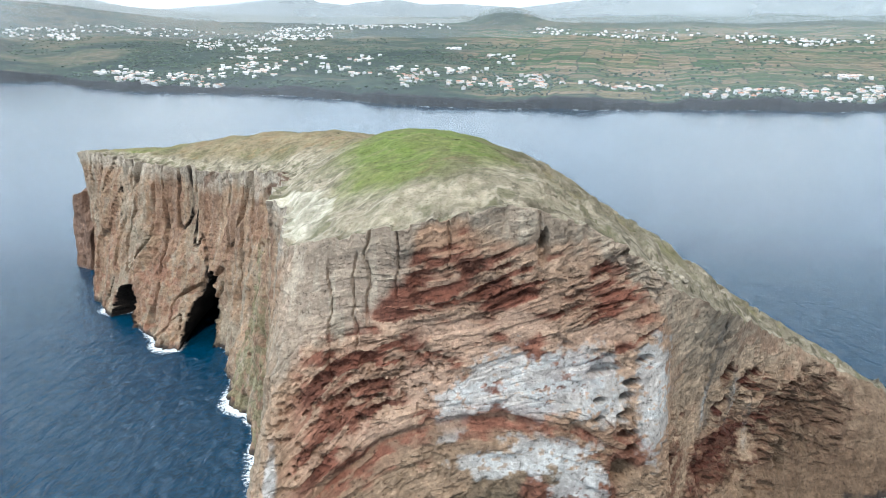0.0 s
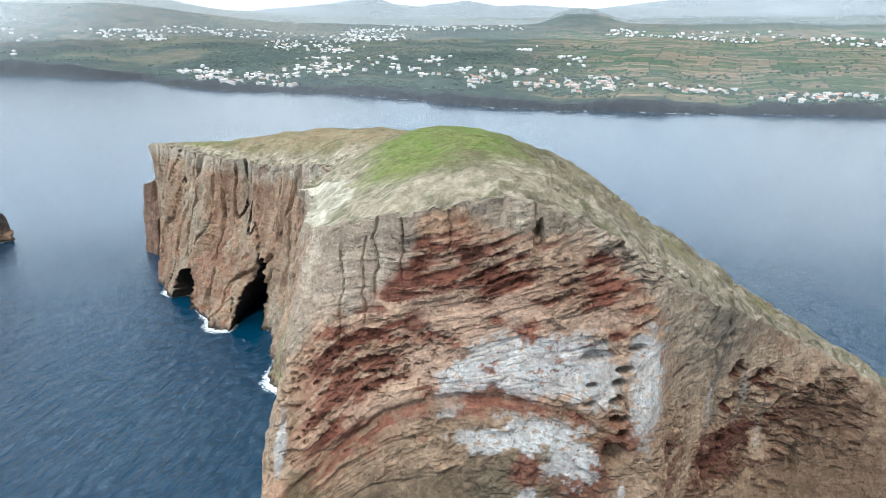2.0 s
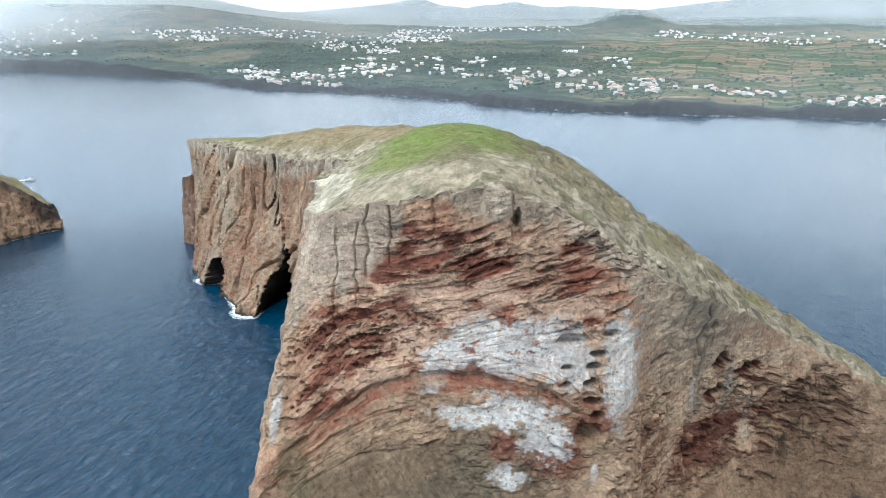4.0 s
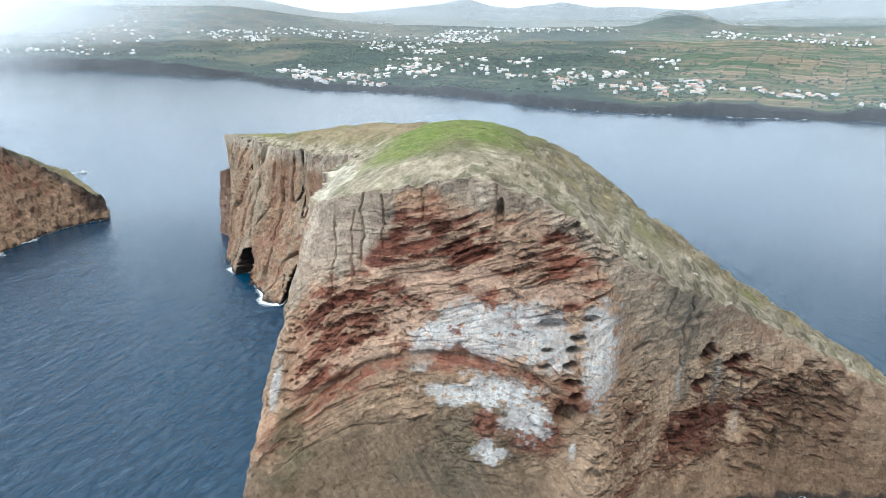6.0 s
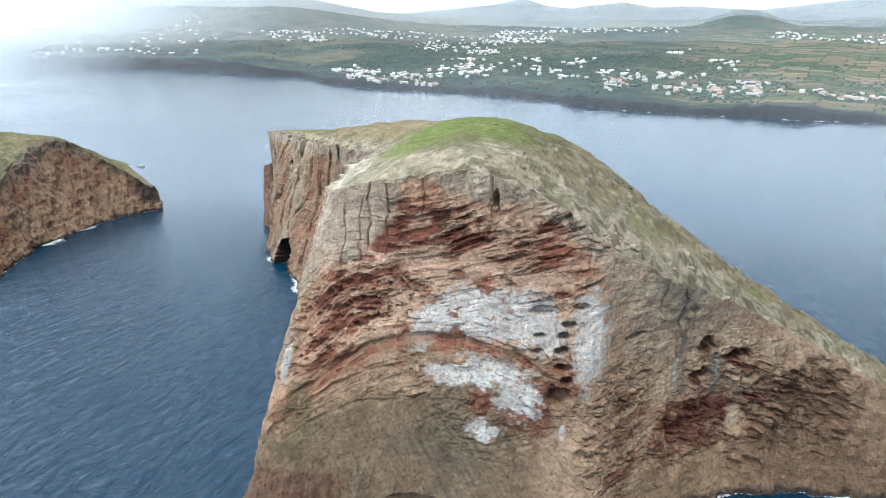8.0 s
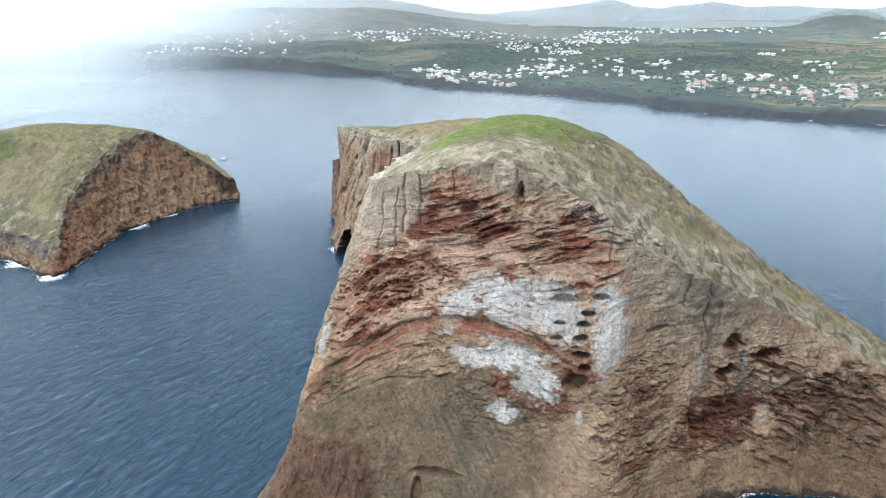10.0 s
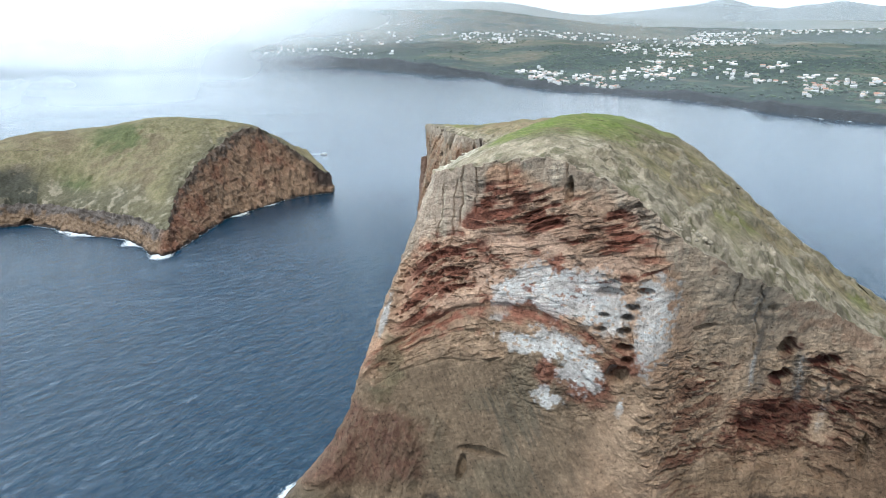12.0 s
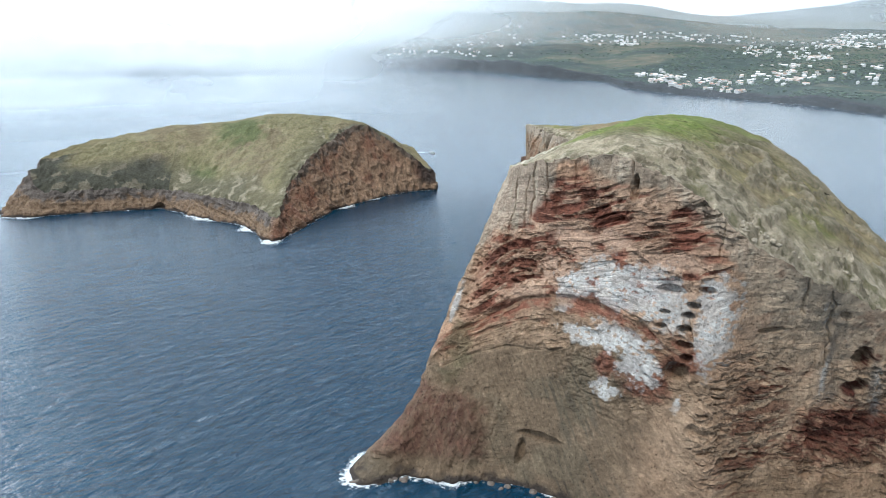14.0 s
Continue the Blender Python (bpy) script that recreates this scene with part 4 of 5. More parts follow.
wall_c, top_c, station_c, v_c, shift_c, far_c, _ = islet_form(RIM3, MID3, FOOT3, [(-196, 374), (-192, 374)], [(-194, 374, 44)], [12] * 8, 50, 14, stack_displace)
stack = tagged(new("sea_stack"), "dark brown rock stack standing in the sea", "rock")
for part_name, pts in (("rock_face", wall_c), ("rock_top", top_c)):
    n = fbm(pts[..., 0] / 3, pts[..., 1] / 3, pts[..., 2] / 6, 4, 405)
    o = new(part_name, raw_mesh(part_name, pts, grid_faces(len(pts), pts.shape[1], True), ROCK, False, (cloth(.24, .15, .11) * (1 + 0.35 * n)[..., None]).reshape(-1, 3), upright_grain(pts).reshape(-1, 3), np.full(pts.shape[:2], 0.7)))
    o.parent = stack

# ---- surf along the foot of the cliffs ----
FOAM, t, b = material("sea_foam")
b.inputs["Base Color"].default_value = (0.52, 0.56, 0.58, 1)
b.inputs["Roughness"].default_value = 0.7
f_at = t.nodes.new("ShaderNodeAttribute")
f_at.attribute_name = "ground_colour"
f_n = noise_at(t, 0.8, 7.0, 0.75)
f_m = node(t, "ShaderNodeMath")
f_m.operation = "ADD"
t.links.new(f_n.outputs["Fac"], f_m.inputs[0])
t.links.new(f_at.outputs["Fac"], f_m.inputs[1])
f_r = ramp(t, f_m.outputs[0], [(0.62, (0, 0, 0)), (0.78, (1, 1, 1))])
t.links.new(f_r.outputs[0], b.inputs["Alpha"])


def surf_strip(wall_points, rows_v, seed, reach, breakers=()):
    """Foam on the water along a cliff's waterline, broad where the swell breaks."""
    row = int(np.argmin(np.abs(rows_v)))
    line = wall_points[row, :, :2]
    kernel = np.ones(9) / 9
    line = np.stack([np.convolve(np.concatenate([g[-4:], g, g[:4]]), kernel, "valid") for g in line.T], -1)
    d = np.roll(line, -3, 0) - np.roll(line, 3, 0)
    d /= np.linalg.norm(d, axis=1, keepdims=True) + 1e-9
    out = np.stack([d[:, 1], -d[:, 0]], -1)
    centre = line.mean(0)
    if (out * (line - centre)).sum() < 0:
        out = -out
    swell = fbm(line[:, 0] / 18, line[:, 1] / 18, 0 * line[:, 0], 3, seed)
    for bx, by, size in breakers:
        swell = np.maximum(swell, 1.0 * np.exp(-((line[:, 0] - bx) ** 2 + (line[:, 1] - by) ** 2) / size ** 2))
    wide = reach * np.clip(0.3 + 0.8 * swell, 0.06, 1.2)
    k = np.linspace(-0.6, 1, 7)[:, None]
    pts = line[None] + out[None] * (k * wide)[..., None]
    z = np.full(k.shape[0] * len(line), 0.12).reshape(k.shape[0], -1)
    strength = (0.34 * (1 - np.clip(k, 0, 1)) ** 0.8 + 0.25 * swell[None] - 0.2)
    return np.concatenate([pts, z[..., None]], -1), np.repeat(strength[..., None], 3, -1)


for pts, vv, seed, reach, breakers, words in ((wall, v2[:, 0], 501, 4.6, ((-37, 68, 8), (-52, 170, 26), (-72, 215, 14), (-160, 302, 5), (-115, 262, 14)), "white surf breaking at the tall islet's foot"), (wall_b, v_b[:, 0], 503, 9.0, ((-264, 193, 7), (-300, 200, 8)), "white surf breaking along the low islet's shore"), (wall_c, v_c[:, 0], 505, 3.0, (), "thin white surf round the sea stack")):
    f, a = surf_strip(pts, vv, seed, reach, breakers)
    tagged(new("surf", raw_mesh("surf", f, grid_faces(len(f), f.shape[1], True), FOAM, True, a.reshape(-1, 3))), words, "surf", kind="stuff")

# ---- the main island: shore, farmland, hills ----
COAST_TURN = [-80, -70, -63, -55, -48, -43, -39, -31.7, -28.5, -26.5, -22.6, -17, -10.1, -5.6, -3.8, 3.5, 14.2, 22.5, 29.9, 32.5, 42, 50]
COAST_FAR = [2900, 2700, 2600, 2750, 3000, 2980, 2850, 2300, 2220, 1910, 1742, 1636, 1505, 1352, 1315, 1245, 1266, 1332, 1380, 1480, 1560, 1700]
angles = np.linspace(radians(-79), radians(49), 900)
coast_r = np.interp(np.degrees(angles), COAST_TURN, COAST_FAR)
coast_r = coast_r + fbm(angles * 45, 0 * angles, 0 * angles, 5, 71) * 16
depth = np.concatenate([[-0.006, 0.0, 0.002, 0.004, 0.0065], np.linspace(0.009, 1, 330)])[:, None]
land_r = coast_r + (4830 - coast_r) * depth


def land_height(turn, r, shore_r):
    """Metres above the sea at a bearing and distance, for a shore at shore_r."""
    x, y, inland = r * np.sin(turn), r * np.cos(turn), r - shore_r
    deg = np.degrees(turn)
    cliff_h = 12 + 6 * fbm(turn * 30, 0 * turn, 0 * turn, 3, 73) + 26 * (1 - step(-34, -29, deg))
    far_z = 236 + 8 * step(4, 14, deg) + 25 * (1 - step(-25, -14, deg))
    k = np.clip(inland / (4830 - shore_r), 0, 1)
    h = cliff_h * step(-4, 16, inland) + (far_z - cliff_h) * (0.42 * k + 0.58 * k * k)
    h = h + fbm(x / 420, y / 420, 0 * x, 4, 81) * 13 * step(60, 900, inland)
    hills = ((-32, 4600, 8.0, 700, 110), (5.0, 4450, 2.6, 260, 75), (-45, 4600, 8.0, 900, 110), (-22, 4100, 3.0, 350, 20))
    for d0, r0, wd, wr, high in hills:
        h = h + high * np.exp(-np.abs((deg - d0) / wd) ** 2.8 - ((r - r0) / wr) ** 2)
    return h


land_turn = np.broadcast_to(angles, land_r.shape)
lx, ly = land_r * np.sin(angles), land_r * np.cos(angles)
land_z = land_height(land_turn, land_r, coast_r) - 4 * (depth < 0)


def land_paint():
    inland = land_r - coast_r
    deg = np.degrees(land_turn)
    n1, n2, n3 = fbm(lx / 300, ly / 300, 0 * lx, 4, 601), fbm(lx / 60, ly / 60, 0 * lx, 4, 603), fbm(lx / 14, ly / 14, 0 * lx, 3, 605)
    c = np.zeros(lx.shape + (3,)) + cloth(.026, .047, .032)
    c = mixed(c, cloth(.012, .029, .023), step(-0.25, 0.4, n1 + 0.6 * n2) * (1 - 0.7 * step(3, 10, deg)) * 0.9)
    c = mixed(c, cloth(.105, .09, .062), step(0.15, 0.6, -n1 + 0.5 * n2) * 0.6)
    c = mixed(c, cloth(.10, .085, .062), step(2800, 3600, land_r) * (1 - step(-16, -8, deg)) * step(-0.6, 0.2, n2) * 0.7)
    c = c * (1 + 0.25 * n3)[..., None]
    lava = 1 - step(34, 58, inland + 26 * n2)
    return mixed(c, cloth(.011, .012, .015), lava)


def field_share():
    """Where walled fields cover the ground: 1 on the open farmland, less among the woods."""
    n1, n2 = fbm(lx / 300, ly / 300, 0 * lx, 4, 601), fbm(lx / 60, ly / 60, 0 * lx, 4, 603)
    deg, inland = np.degrees(land_turn), land_r - coast_r
    share = 0.25 * step(0.0, 0.5, -n1) + 0.75 * step(-1, 6, deg + 3 * n1)
    return np.clip(share, 0, 0.9) * step(60, 100, inland + 30 * n2) * (1 - step(3600, 4300, land_r))


LAND, t, b = material("farmland")
l_at = t.nodes.new("ShaderNodeAttribute")
l_at.attribute_name = "ground_colour"
l_g = t.nodes.new("ShaderNodeNewGeometry")
l_map = t.nodes.new("ShaderNodeMapping")
l_map.inputs["Rotation"].default_value = (0, 0, radians(14))
t.links.new(l_g.outputs["Position"], l_map.inputs["Vector"])
l_brick = node(t, "ShaderNodeTexBrick", Scale=1.0, Mortar_Size=2.2, Mortar_Smooth=0.3, Bias=-0.1, Brick_Width=85.0, Row_Height=48.0)
l_brick.offset, l_brick.squash = 0.37, 0.7
l_brick.inputs["Color1"].default_value = (0.03, 0.075, 0.02, 1)
l_brick.inputs["Color2"].default_value = (0.27, 0.175, 0.12, 1)
l_brick.inputs["Mortar"].default_value = (0.022, 0.026, 0.02, 1)
l_warp = noise_at(t, 0.002, 3.0, 0.5)
l_add = t.nodes.new("ShaderNodeVectorMath")
l_add.operation = "MULTIPLY_ADD"
l_add.inputs[1].default_value = (90, 90, 0)
t.links.new(l_warp.outputs["Color"], l_add.inputs[0])
t.links.new(l_map.outputs[0], l_add.inputs[2])
t.links.new(l_add.outputs[0], l_brick.inputs["Vector"])
l_f = t.nodes.new("ShaderNodeAttribute")
l_f.attribute_name = "rough"
l_c = blend(t, l_at.outputs["Color"], l_brick.outputs["Color"], l_f.outputs["Fac"])
l_n = noise_at(t, 0.06, 5.0, 0.65)
l_c = blend(t, l_c, ramp(t, l_n.outputs["Fac"], [(0.35, (0.5, 0.54, 0.49)), (0.65, (1.0, 0.97, 0.9))]).outputs[0], 1.0, "MULTIPLY")
t.links.new(l_c, b.inputs["Base Color"])
b.inputs["Roughness"].default_value = 0.95
b.inputs["Specular IOR Level"].default_value = 0.1
bumped(t, b, l_n.outputs["Fac"], 0.6, 4.0)

ground = new("ground", raw_mesh("ground", np.stack([lx, ly, land_z], -1), grid_faces(len(depth), len(angles), False), LAND, True, land_paint().reshape(-1, 3), None, field_share()))
tagged(ground, "green farmland rising from a dark lava shore to hazy hills", "land", kind="structure")

# thin line of surf along the far shore
c_k = np.linspace(-1, 1, 4)[:, None]
c_w = 5 + 7 * np.clip(fbm(angles * 70, 0 * angles, 0 * angles, 3, 79) + 0.2, 0, 1)
c_r = coast_r - 9 + c_k * c_w
tagged(new("surf", raw_mesh("surf", np.stack([c_r * np.sin(angles), c_r * np.cos(angles), 0 * c_r + 0.3], -1), grid_faces(4, len(angles), False), FOAM, True, np.repeat((0.1 * (1 - np.abs(c_k)) + 0.14 * fbm(angles * 260, 0 * angles, 0 * angles, 2, 77)[None])[..., None], 3, -1).reshape(-1, 3))), "thin white surf line along the far lava shore", "surf", kind="stuff")

# ---- far plateau behind the farmland ----
p_turn = np.radians(np.linspace(-26, 50, 300))
p_deg = np.degrees(p_turn)
p_top = np.interp(p_deg, [-26, -20, -14, -11.5, -9.5, -7.5, -4, -1.5, 0.5, 3, 6, 11, 16, 23, 28, 34, 42, 50], [240, 285, 325, 372, 330, 315, 352, 318, 325, 308, 296, 345, 372, 374, 352, 302, 270, 250]) + 7 * fbm(p_deg / 3, 0 * p_deg, 0 * p_deg, 4, 91)
p_rows = np.linspace(0, 1, 12)[:, None]
p_r = 4840 + 35 * p_rows
p_pts = np.stack([p_r * np.sin(p_turn), p_r * np.cos(p_turn), 120 + (p_top - 120) * np.sin(p_rows * math.pi / 2)], -1)
HAZY, t, b = material("distant_slopes")
h_n = noise_at(t, 0.012, 5.0, 0.6)
t.links.new(ramp(t, h_n.outputs["Fac"], [(0.35, (0.11, 0.135, 0.145)), (0.65, (0.15, 0.175, 0.18))]).outputs[0], b.inputs["Base Color"])
b.inputs["Roughness"].default_value = 1.0
tagged(new("backdrop", raw_mesh("backdrop", p_pts, grid_faces(12, 300, False), HAZY)), "long pale blue-grey plateau on the far horizon", "hills", kind="structure")

# ---- sea haze and the bank of mist over the far shore ----
def mist_material(name):
    """Thin mist, lit from both sides."""
    m = bpy.data.materials.new(name)
    m.use_nodes = True
    t = m.node_tree
    t.nodes.clear()
    out = t.nodes.new("ShaderNodeOutputMaterial")
    clear = t.nodes.new("ShaderNodeBsdfTransparent")
    front, back, both = node(t, "ShaderNodeBsdfDiffuse", Color=(0.6, 0.625, 0.64, 1)), node(t, "ShaderNodeBsdfTranslucent", Color=(0.6, 0.625, 0.64, 1)), t.nodes.new("ShaderNodeAddShader")
    t.links.new(front.outputs[0], both.inputs[0])
    t.links.new(back.outputs[0], both.inputs[1])
    at = t.nodes.new("ShaderNodeAttribute")
    at.attribute_name = "ground_colour"
    mix = t.nodes.new("ShaderNodeMixShader")
    t.links.new(at.outputs["Fac"], mix.inputs[0])
    t.links.new(clear.outputs[0], mix.inputs[1])
    t.links.new(both.outputs[0], mix.inputs[2])
    t.links.new(mix.outputs[0], out.inputs["Surface"])
    return m


MIST = mist_material("mist")
m_turn = np.radians(np.linspace(-85, 52, 220))
m_rows = np.linspace(0, 1, 60)[:, None] ** 1.6
for radius, thick, bank, reach_z in ((650, 0.05, 0.05, 260), (880, 0.055, 0.10, 300), (1120, 0.02, 0.28, 420), (1750, 0.02, 0.48, 480), (2500, 0.03, 0.45, 560), (3400, 0.1, 0.5, 640), (4300, 0.24, 0.5, 760)):
    z = m_rows * reach_z + 0 * m_turn
    deg = np.degrees(m_turn) + 0 * z
    puff = fbm(deg / 9 + radius, z / 90, 0 * z, 4, 701)
    left = (1 - step(-56, -37, deg + 6 * puff)) + 0.5 * (1 - step(-45, -26, deg + 6 * puff)) * step(60, 200, z)
    a = thick * (0.9 + 0.35 * puff) * step(0, 62, z) * (1 - 0.8 * step(70, 110, z) * (radius < 1000)) + bank * left * np.clip(0.8 + 0.6 * puff, 0, 1.2) * step(0, 26, z)
    a = a * (1 - step(0.55, 1.0, z / reach_z))
    pts = np.stack([radius * np.sin(m_turn) + 0 * z, radius * np.cos(m_turn) + 0 * z, z + 0.5], -1)
    o = new("mist", raw_mesh("mist", pts, grid_faces(60, 220, False), MIST, True, np.repeat(np.clip(a, 0, 1).reshape(-1, 1), 3, 1)))
    tagged(o, "thin white sea mist drifting over the far shore", "mist", "mist banks", "stuff")


# ---- small parts ----
def part(name, bm, mat, parent=None, label="", smooth=False):
    me = bpy.data.meshes.new(name)
    bm.to_mesh(me)
    bm.free()
    me.materials.append(mat)
    if smooth:
        me.polygons.foreach_set("use_smooth", np.full(len(me.polygons), True))
    o = new(name, me)
    if parent:
        o.parent = parent
    return tagged(o, label)


def plain(name, colour, rough=0.8, grain=0.8, spread=0.25):
    m, t, b = material(name)
    n = noise_at(t, grain, 5.0, 0.65)
    info = t.nodes.new("ShaderNodeObjectInfo")
    c = blend(t, colour, ramp(t, n.outputs["Fac"], [(0.3, (1 - spread,) * 3), (0.7, (1 + spread,) * 3)]).outputs[0], 1.0, "MULTIPLY")
    c = blend(t, c, ramp(t, info.outputs["Random"], [(0, (0.8, 0.8, 0.8)), (1, (1.1, 1.08, 1.05))]).outputs[0], 1.0, "MULTIPLY")
    t.links.new(c, b.inputs["Base Color"])
    b.inputs["Roughness"].default_value = rough
    return m


LIME, LIME_B = plain("white_lime_render", (0.5, 0.5, 0.49), 0.85, 0.4, 0.08), plain("cream_render", (0.46, 0.39, 0.32), 0.85, 0.4, 0.1)
ROOFS = [plain("terracotta_tiles", (0.36, 0.17, 0.11), 0.9, 1.2, 0.3), plain("weathered_tiles", (0.42, 0.33, 0.27), 0.9, 1.2, 0.3), plain("grey_sheet_roof", (0.37, 0.38, 0.38), 0.6, 0.5, 0.1)]
GLASS_DARK = plain("dark_window", (0.04, 0.05, 0.06), 0.15, 1.0, 0.1)


def box(bm, x0, x1, y0, y1, z0, z1):
    v = [bm.verts.new(p) for p in ((x0, y0, z0), (x1, y0, z0), (x1, y1, z0), (x0, y1, z0), (x0, y0, z1), (x1, y0, z1), (x1, y1, z1), (x0, y1, z1))]
    for f in ((0, 1, 5, 4), (1, 2, 6, 5), (2, 3, 7, 6), (3, 0, 4, 7), (4, 5, 6, 7), (3, 2, 1, 0)):
        bm.faces.new([v[i] for i in f])


def gable(bm, w, d, z, rise, over=0.5):
    """A pitched roof with its own thickness, ridge along x."""
    a, c = w / 2 + over, d / 2 + over
    low, high = z - 0.1, z + rise
    pts = [(-a, -c, low), (a, -c, low), (a, c, low), (-a, c, low), (-a, 0, high), (a, 0, high), (-a, -c, low + 0.3), (a, -c, low + 0.3), (a, c, low + 0.3), (-a, c, low + 0.3), (-a, 0, high + 0.3), (a, 0, high + 0.3)]
    v = [bm.verts.new(p) for p in pts]
    for f in ((6, 7, 11, 10), (8, 9, 10, 11), (0, 4, 5, 1), (2, 5, 4, 3), (0, 1, 7, 6), (2, 3, 9, 8), (0, 6, 10, 4), (3, 4, 10, 9), (1, 5, 11, 7), (2, 8, 11, 5)):
        bm.faces.new([v[i] for i in f])


def make_house(w, d, h, rise, wall_mat, roof_mat, wing):
    house = new("house")
    bm = bmesh.new()
    box(bm, -w / 2, w / 2, -d / 2, d / 2, -3, h)
    e = bm.verts.new((-w / 2, 0, h + rise)), bm.verts.new((w / 2, 0, h + rise))
    for x, apex in ((-w / 2, e[0]), (w / 2, e[1])):
        a, c = bm.verts.new((x, -d / 2, h)), bm.verts.new((x, d / 2, h))
        bm.faces.new((a, c, apex))
    if wing:
        box(bm, w / 2, w / 2 + wing, -d / 2 + 1, d / 2 - 2, -3, h * 0.62)
    part("wall", bm, wall_mat, house)
    bm = bmesh.new()
    gable(bm, w, d, h, rise)
    if wing:
        box(bm, w / 2, w / 2 + wing + 0.3, -d / 2 + 0.7, d / 2 - 1.7, h * 0.62, h * 0.62 + 0.25)
    part("roof", bm, roof_mat, house)
    for k in range(max(2, int(w // 4))):
        bm = bmesh.new()
        x = -w / 2 + (k + 0.5) * w / max(2, int(w // 4))
        box(bm, x - 0.5, x + 0.5, -d / 2 - 0.06, -d / 2 + 0.1, 1.0, 2.3)
        part("window", bm, GLASS_DARK, house)
    bm = bmesh.new()
    box(bm, w / 4 - 0.4, w / 4 + 0.4, 0.6, 1.4, h + rise * 0.4, h + rise + 1.0)
    part("chimney", bm, wall_mat, house)
    return house


def land_at(turn_deg, k):
    """Place on the farmland at a bearing, a share k of the way from the shore inland."""
    a = radians(turn_deg)
    shore_r = float(np.interp(a, angles, coast_r))
    r = shore_r + 22 + (4830 - shore_r - 22) * k
    z = float(land_height(np.array([a]), np.array([r]), np.array([shore_r]))[0])
    return r * math.sin(a), r * math.cos(a), z, r


# hamlets: bearing from, to; share of the way inland from, to; houses
HAMLETS = [(-25.1, -20.9, 0.0, 0.178, 60), (-20.9, -16.9, 0.0, 0.16, 45), (-17.6, -14.7, 0.11, 0.296, 35), (-18.7, -12.5, 0.351, 0.639, 130), (-12.9, -9.0, 0.516, 0.752, 120),
           (-9.8, 0.7, 0.707, 0.825, 90), (-31.3, -26.9, 0.436, 0.586, 70), (-26.9, -19.0, 0.574, 0.659, 70), (-15.5, -10.0, 0.108, 0.333, 35), (-10.9, -5.6, 0.118, 0.313, 45),
           (-5.1, -0.2, 0.035, 0.193, 45), (0.3, 3.4, 0.048, 0.175, 40), (3.0, 7.9, 0.048, 0.143, 60), (9.7, 18.3, 0.05, 0.103, 25), (20.4, 32.0, 0.005, 0.058, 90),
           (28.9, 32.9, 0.058, 0.153, 30), (7.3, 9.9, 0.644, 0.764, 40), (9.5, 21.8, 0.571, 0.689, 60), (21.9, 32.4, 0.479, 0.644, 80), (-0.2, 2.1, 0.326, 0.489, 12),
           (3.4, 5.7, 0.221, 0.326, 15), (-56, -36, 0.05, 0.6, 120)]
rng = random.Random(7)
spots = []
for t0, t1, k0, k1, count in HAMLETS:
    lanes = [(rng.uniform(t0, t1), rng.uniform(k0, k1)) for _ in range(max(3, count // 9))]
    for _ in range(count):
        if rng.random() < 0.75:
            ct, ck = rng.choice(lanes)
            tt, kk = ct + rng.gauss(0, 0.1 * (t1 - t0) + 0.1), ck + rng.gauss(0, 0.06 * (k1 - k0))
        else:
            tt, kk = rng.uniform(t0, t1), rng.uniform(k0, k1)
        kk = min(max(kk, 0.0), 0.9)
        spots.append((*land_at(tt, kk), rng.uniform(-25, 25) + (0 if rng.random() < 0.6 else 90), rng.uniform(0.8, 1.25)))
spots.sort(key=lambda q: q[3])
kinds = []
for w, d, h, rise, wm, rm, wing, words in ((10, 7, 3.6, 1.8, LIME, 0, 0, "low white house with a terracotta tiled roof"), (8, 7, 5.2, 1.8, LIME, 1, 4, "two-storey white house with a weathered roof and side wing"),
                                    (13, 8, 4.0, 2.0, LIME, 2, 0, "long white house under a pale grey roof"), (9, 8, 5.0, 2.0, LIME_B, 0, 3, "cream house with a terracotta roof and lean-to"), (9, 8, 5.5, 1.2, LIME, 1, 0, "square white house with a low weathered roof")):
    kinds.append(tagged(make_house(w, d, h, rise, wm, ROOFS[rm], wing), words, "house", "houses on the far shore"))
used = [False] * len(kinds)
for i, (x, y, z, r, yaw, size) in enumerate(spots[:290]):
    k = rng.choices(range(5), (3, 4, 3, 1, 3))[0]
    m = pose(x, y, z, 0, 0, yaw)
    if used[k]:
        copy_thing(kinds[k], m)
    else:
        kinds[k].matrix_basis = m
        used[k] = True

# houses farther up the slopes, too small to tell apart
vv, ff, roof_v, roof_f = [], [], [], []
for x, y, z, r, yaw, size in spots[290:]:
    a = radians(yaw)
    w, d, h = rng.uniform(8, 14) * size / 2, rng.uniform(7, 9) * size / 2, rng.uniform(4, 6.5)
    ca, sa = math.cos(a), math.sin(a)
    def put(px, py, pz):
        return (x + px * ca - py * sa, y + px * sa + py * ca, z + pz)
    n0 = len(vv)
    vv += [put(px, py, pz) for pz in (-3, h) for px, py in ((-w, -d), (w, -d), (w, d), (-w, d))]
    ff += [(n0 + p, n0 + q, n0 + q + 4, n0 + p + 4) for p, q in ((0, 1), (1, 2), (2, 3), (3, 0))]
    n1 = len(roof_v)
    roof_v += [put(px, py, pz) for px, py, pz in ((-w - .4, -d - .4, h - .1), (w + .4, -d - .4, h - .1), (w + .4, d + .4, h - .1), (-w - .4, d + .4, h - .1), (-w - .4, 0, h + 1.9), (w + .4, 0, h + 1.9))]
    roof_f += [(n1, n1 + 1, n1 + 5, n1 + 4), (n1 + 2, n1 + 3, n1 + 4, n1 + 5), (n1, n1 + 4, n1 + 3, n1), (n1 + 1, n1 + 2, n1 + 5, n1 + 1)]
